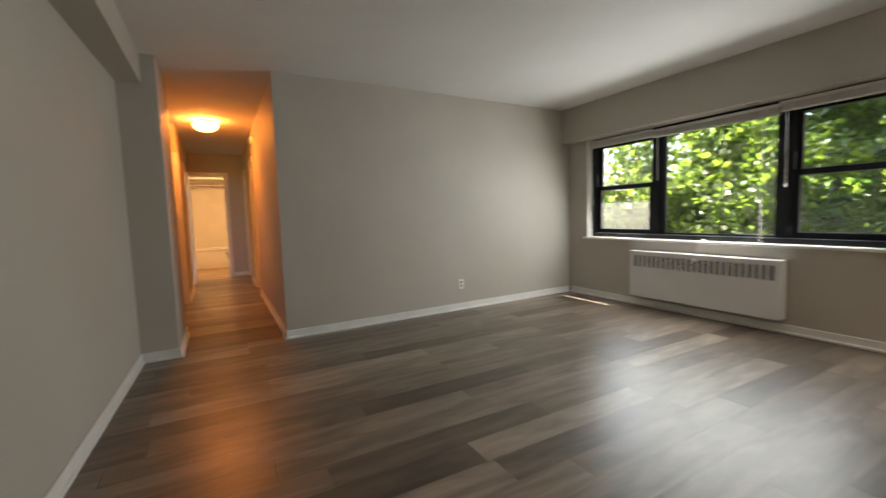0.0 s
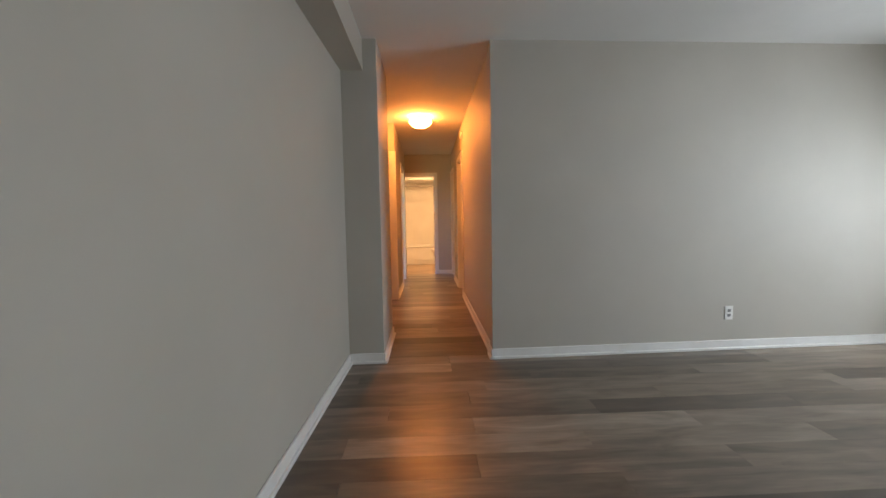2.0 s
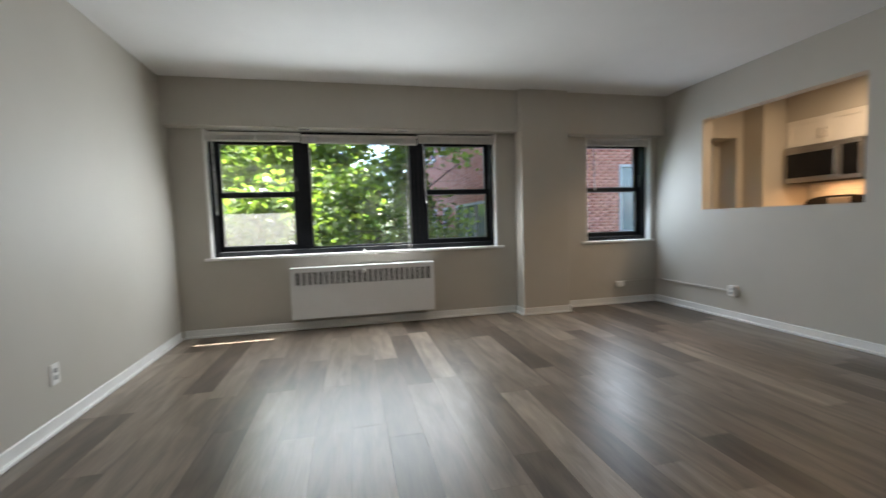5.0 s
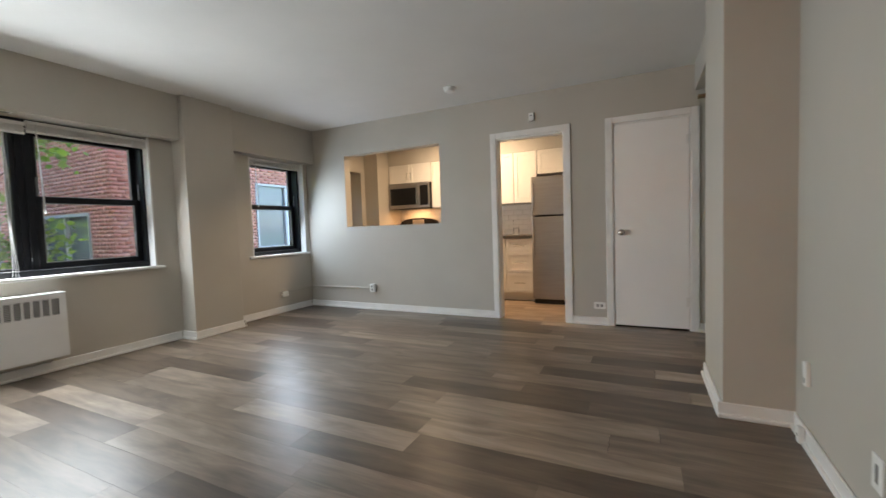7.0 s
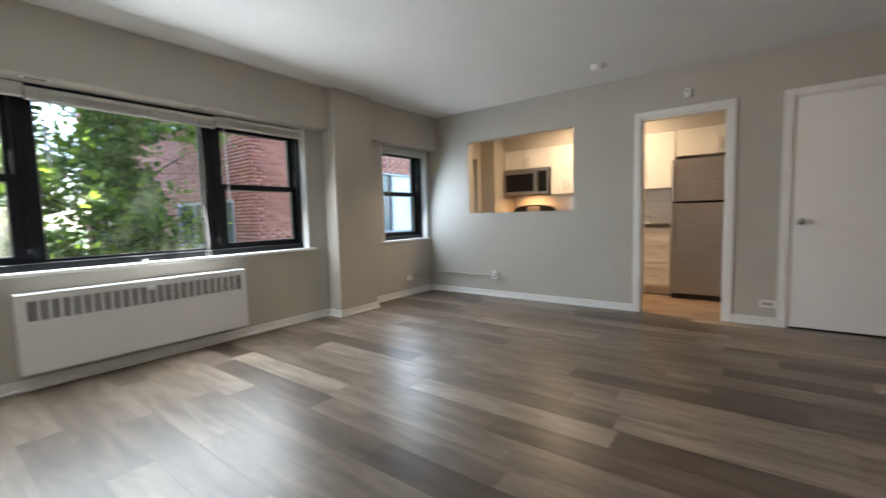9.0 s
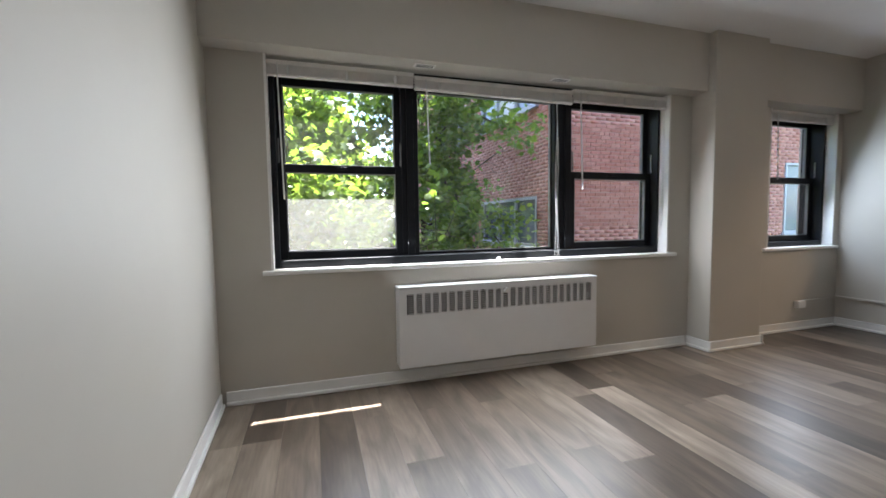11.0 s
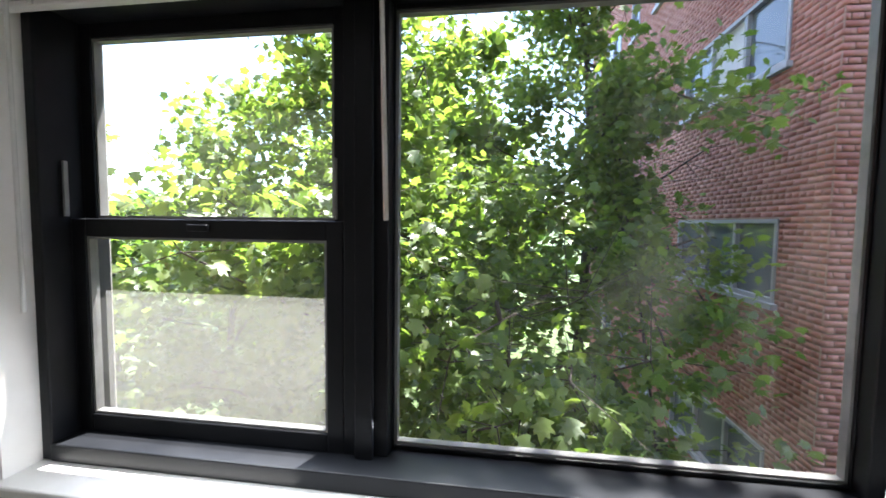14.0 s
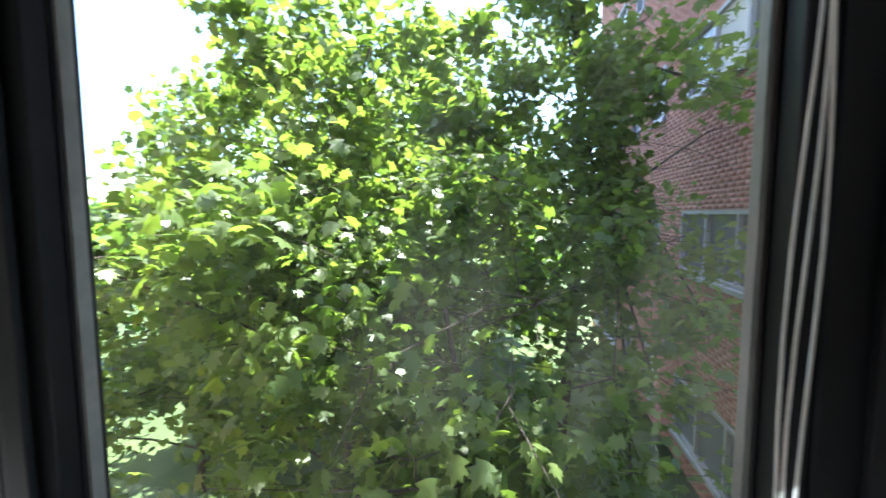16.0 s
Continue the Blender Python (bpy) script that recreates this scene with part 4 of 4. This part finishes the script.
# near-black block puts the dark of the unlit rooms into colour
part("room_dark", boxes((0.4, far - 0.3, -near + 0.3, -0.4, 0.1, TOP - g - 0.1)), DARK_AND_SHADE, wing)

LOW = 10.0
left_wing = thing("brick_building", "red brick wing closing the courtyard", "building", at=pose(OUT, 8.6, GROUND))
facade(left_wing, pose(0, 0, 0), 2.85, 0.6, LOW - g - 0.2, [], LOW - g)
part("side_wall", boxes((2.65, 2.85, 0.2, 6.0, 0, LOW - g)), MORTAR, left_wing)
part("roof", boxes((0, 2.85, 0, 6.0, LOW - g, LOW - g + 0.3)), ROOFING, left_wing)
part("rear_wall", boxes((0, 2.65, 5.8, 6.0, 0, LOW - g)), MORTAR, left_wing)
# near-black block again, for the unlit inside of this wing
part("room_dark", boxes((0.1, 2.5, 0.4, 5.7, 0.1, LOW - g - 0.1)), DARK_AND_SHADE, left_wing)

# ---- trees ----
LOBES = ((0.0, -0.42), (0.16, -0.40), (0.44, -0.34), (0.27, -0.16), (0.60, 0.10), (0.33, 0.10), (0.36, 0.36), (0.17, 0.28), (0.0, 0.66), (-0.17, 0.28), (-0.36, 0.36), (-0.33, 0.10), (-0.60, 0.10), (-0.27, -0.16), (-0.44, -0.34), (-0.16, -0.40))


def leaves(points, size, rng, simple=False, tilt=0.55):
    """Lobed, slightly cupped leaves at the points, mostly face up and drooping: verts and triangles."""
    rim = np.array(LOBES[::2] if simple else LOBES)
    k = len(rim)
    base = np.zeros((k + 1, 3))
    base[1:, :2] = rim
    base[1:, 2] = -0.28 * (rim ** 2).sum(1)
    tri = np.array([(0, 1 + i, 1 + (i + 1) % k) for i in range(k)])
    n = len(points)
    yaw, pit, rol = rng.uniform(0, 2 * np.pi, n), rng.normal(-0.45, tilt, n), rng.normal(0, tilt, n)
    s = size * rng.uniform(0.6, 1.25, n)
    cy, sy, cp, sp, cr, sr = np.cos(yaw), np.sin(yaw), np.cos(pit), np.sin(pit), np.cos(rol), np.sin(rol)
    rx = np.zeros((n, 3, 3)); rx[:, 0, 0] = 1; rx[:, 1, 1] = cp; rx[:, 1, 2] = -sp; rx[:, 2, 1] = sp; rx[:, 2, 2] = cp
    ry = np.zeros((n, 3, 3)); ry[:, 1, 1] = 1; ry[:, 0, 0] = cr; ry[:, 0, 2] = sr; ry[:, 2, 0] = -sr; ry[:, 2, 2] = cr
    rz = np.zeros((n, 3, 3)); rz[:, 2, 2] = 1; rz[:, 0, 0] = cy; rz[:, 0, 1] = -sy; rz[:, 1, 0] = sy; rz[:, 1, 1] = cy
    rot = rz @ rx @ ry
    v = np.einsum("nij,kj->nki", rot, base) * s[:, None, None] + points[:, None, :]
    f = (tri[None] + (k + 1) * np.arange(n)[:, None, None]).reshape(-1, 3)
    return v.reshape(-1, 3), f


def tree(label, x, y, height, spread, count, size, seed, lean=(0, 0), first=0.18, keep=None, simple=False, trunk=0.11, material=None, limbs=22, tilt=0.55, reach_to=()):
    """A maple: a tapered trunk that splits, limbs with twigs, and leaves strung along the twigs in loose sprays."""
    rng = np.random.default_rng(seed)
    t = thing("maple_tree" if not simple else "tree", label, "tree", at=pose(x, y, GROUND))
    bm = bmesh.new()
    tips = []

    def stem(a, b, r0, r1, bend, parts=4):
        prev, pts = np.array(a, float), []
        off = rng.normal(0, bend, 3)
        for i in range(1, parts + 1):
            k = i / parts
            p = np.array(a) * (1 - k) + np.array(b) * k + off * math.sin(math.pi * k)
            rod(bm, prev, p, r0 + (r1 - r0) * (i - 1) / parts, r0 + (r1 - r0) * k, 7 if r0 > 0.03 else 5)
            prev = p
            pts.append(p)
        return pts

    top = np.array((lean[0], lean[1], height))
    line = [np.zeros(3)] + stem((0, 0, 0), top, trunk, 0.02, 0.18, 8)
    for i in range(limbs):
        k = first + (0.97 - first) * (i + rng.uniform(0, 1)) / limbs
        a = line[min(int(k * 8), 7)] * (1 - (k * 8) % 1) + line[min(int(k * 8) + 1, 8)] * ((k * 8) % 1)
        ang = i * 2.4 + rng.uniform(-0.5, 0.5)
        reach = spread * (1.05 - 0.65 * max(k - 0.35, 0) / 0.65) * rng.uniform(0.7, 1.1)
        rise = reach * rng.uniform(0.15, 0.75)
        b = a + np.array((math.cos(ang) * reach, math.sin(ang) * reach, rise))
        pts = stem(a, b, trunk * 0.34 * (1.1 - k), 0.008, 0.16)
        for p in pts[1:]:
            for _ in range(3):
                d = rng.normal(0, 1, 3) * (1, 1, 0.55)
                q = p + d / np.linalg.norm(d) * rng.uniform(0.35, 0.95)
                rod(bm, p, q, 0.005, 0.002, 4)
                tips.append((p, q))
    for bx, by, bz in reach_to:
        b = np.array((bx - x, by - y, bz - GROUND))
        pts = stem(line[5] * 0.5 + line[6] * 0.5, b, trunk * 0.3, 0.01, 0.2, 6)
        for p in pts[2:]:
            for _ in range(6):
                d = rng.normal(0, 1, 3) * (1, 1, 0.5)
                q = p + d / np.linalg.norm(d) * rng.uniform(0.4, 1.1)
                rod(bm, p, q, 0.005, 0.002, 4)
                tips.append((p, q))
    part("trunk", bm, BARK, t)
    tips = np.array(tips)
    pick = rng.integers(0, len(tips), count)
    k = rng.uniform(0.25, 1.12, count)[:, None]
    pts = tips[pick, 0] * (1 - k) + tips[pick, 1] * k + rng.normal(0, 0.13, (count, 3)) - (0, 0, 0.03)
    if keep is not None:
        pts = pts[keep(pts + np.array((x, y, GROUND)))]
    v, f = leaves(pts, size, rng, simple, tilt)
    tagged(part("crown", arrays_mesh("crown", v, f, material or LEAF), None, t), kind="stuff")
    return t


def clear_of_walls(p):
    """Leaves stay out of the buildings, the window wall and the room."""
    return (p[:, 0] > 5.75) & ~((p[:, 0] > BX - 0.15) & (p[:, 1] < BY + 0.15)) & ~((p[:, 1] > 8.4) & (p[:, 0] < 8.3))


def sun_gap(p):
    """As above; the crown is open where the sun reaches the end sash of the window."""
    d = p - np.array((5.14, 4.66, 1.6))
    k = d[:, 2] / 18.5
    off = np.hypot(d[:, 0] - 5.7 * k, d[:, 1] + 2.2 * k)
    return clear_of_walls(p) & (off > 0.5)


def open_side(p):
    """The tall tree stays thin towards the brick wing, so that its windows show."""
    return sun_gap(p) & ~((p[:, 1] < 1.75 + 0.12 * np.maximum(p[:, 2], 0)) & (p[:, 2] > 0.9) & (p[:, 0] > 9.2))


def low_boughs(p):
    """The nearest tree keeps to low boughs under the window's middle."""
    return sun_gap(p) & (p[:, 2] < 0.45)


tree("tall green maple with a dark forked trunk near the brick wing", 10.9, 2.85, 10.4, 1.95, 26000, 0.105, 3, (-0.1, 0.15), keep=open_side, first=0.27, limbs=32,
     # the last two boughs are unseen overhead, added to shade the middle pane
     reach_to=((8.7, 1.9, 2.7), (8.1, 2.3, 0.2), (7.8, 2.5, -0.5), (8.9, 1.6, 0.5), (7.0, 3.1, 7.0), (6.5, 3.3, 6.2)))
tree("sunlit green maple in front of the window", 8.6, 5.2, 6.9, 2.05, 15000, 0.108, 8, (0.3, 0.3), keep=sun_gap, first=0.2, trunk=0.07, limbs=26,
     reach_to=((6.9, 5.1, 1.5), (6.9, 4.5, 0.6)))
tree("young green maple with low leafy boughs beneath the window", 7.3, 3.5, 4.0, 1.5, 2600, 0.115, 15, (0.2, 0.4), keep=low_boughs, first=0.35, trunk=0.035, limbs=16)
tree("leafy maple by the courtyard's brick wing", 9.2, 7.6, 6.3, 1.7, 8000, 0.115, 21, (0.4, -0.3), keep=sun_gap, first=0.2, trunk=0.06)
tree("green maple farther down the courtyard", 12.8, 5.0, 7.6, 2.3, 7000, 0.17, 31, keep=sun_gap, simple=True, trunk=0.13)
tree("green maple farther down the courtyard", 12.6, 8.4, 5.2, 2.0, 5000, 0.17, 36, keep=sun_gap, simple=True, trunk=0.12)
for i, (tx, ty, th) in enumerate(((18, 4.5, 6.5), (17, 10, 5.5), (23, 7, 6), (25, 3.5, 7), (14, 14.5, 4.8), (22, 14, 5.5))):
    tree("leafy tree in the distance behind the courtyard", tx, ty, th, 2.6, 5000, 0.26, 50 + i, keep=clear_of_walls, simple=True, trunk=0.16, material=LEAF_FAR, first=0.12)


# ---- pieces: floor planks, tiles, single bricks ----
def lay_planks(parent_name, regions, material, width=0.18, length=1.22, seed=5):
    """Planks along x, one object each, rows staggered at random; alike pieces share a mesh."""
    rng = random.Random(seed)
    shared = {}
    floor = bpy.data.objects[parent_name]
    for x0, x1, y0, y1 in regions:
        y = y0
        while y < y1 - 0.01:
            w = min(width, y1 - y)
            x = x0 - rng.uniform(0.1, 1.1)
            while x < x1 - 0.005:
                a, b = max(x, x0), min(x + length, x1)
                x += length
                if b - a < 0.01:
                    continue
                key = (round(b - a, 2), round(w, 3))
                if key not in shared:
                    l, hw = key[0] / 2 - 0.0004, w / 2 - 0.0004
                    shared[key] = finish("plank", boxes((-l, l, -hw, hw, -0.006, 0.0), bevel=0.0), material)
                ob = new("plank", shared[key])
                ob.parent, ob.location = floor, ((a + b) / 2, y + w / 2, 0)
            y += width


lay_planks("floor", ((-0.12, E, 0.0, N), (-0.5, -0.12, 0.0, 1.22), (-0.1, 1.75, N, 10.7)), PLANKS)
lay_planks("floor", ((1.0, 4.46, -1.1, 0.0), (-0.38, 1.55, 10.7, 12.62)), OAK, seed=9)

back = structure("backsplash", boxes((1.96, 4.45, -1.73, -1.724, 0.92, 1.385)), GROUT, "white subway tile backsplash", "backsplash")
bm = boxes((-0.0745, 0.0745, -0.004, 0.004, -0.036, 0.036), bevel=0.0025)
tile = finish("tile", bm, TILE)
for r in range(6):
    for c in range(17):
        x = 2.035 + 0.152 * c + (0.076 if r % 2 else 0)
        if x + 0.075 < 4.45 and x - 0.075 > 1.955:
            ob = new("tile", tile)
            ob.parent, ob.location = back, (x, -1.722, 0.96 + 0.0755 * r)

bl, bh, j = 0.203, 0.057, 0.010
one = finish("brick", boxes((-bl / 2, bl / 2, -0.006, 0.006, -bh / 2, bh / 2), bevel=0.003), BRICK_ONE)
half = finish("brick", boxes((-0.049, 0.049, -0.006, 0.006, -bh / 2, bh / 2), bevel=0.003), BRICK_ONE)
rng = random.Random(4)
for r in range(int(5.5 / (bh + j))):
    za = 0.6 + r * (bh + j)
    if za < 4.15 or za + bh > 6.0:
        continue
    header = r % 6 == 5
    step = (0.098 if header else bl) + j
    x = -(step / 2) * (r % 2)
    while x + step - j <= 2.0:
        if x >= 0.2:
            ob = new("brick", half if header else one)
            ob.parent, ob.location = near_wall, (x + (step - j) / 2, -0.006 - rng.uniform(0, 0.003), za + bh / 2)
        x += step
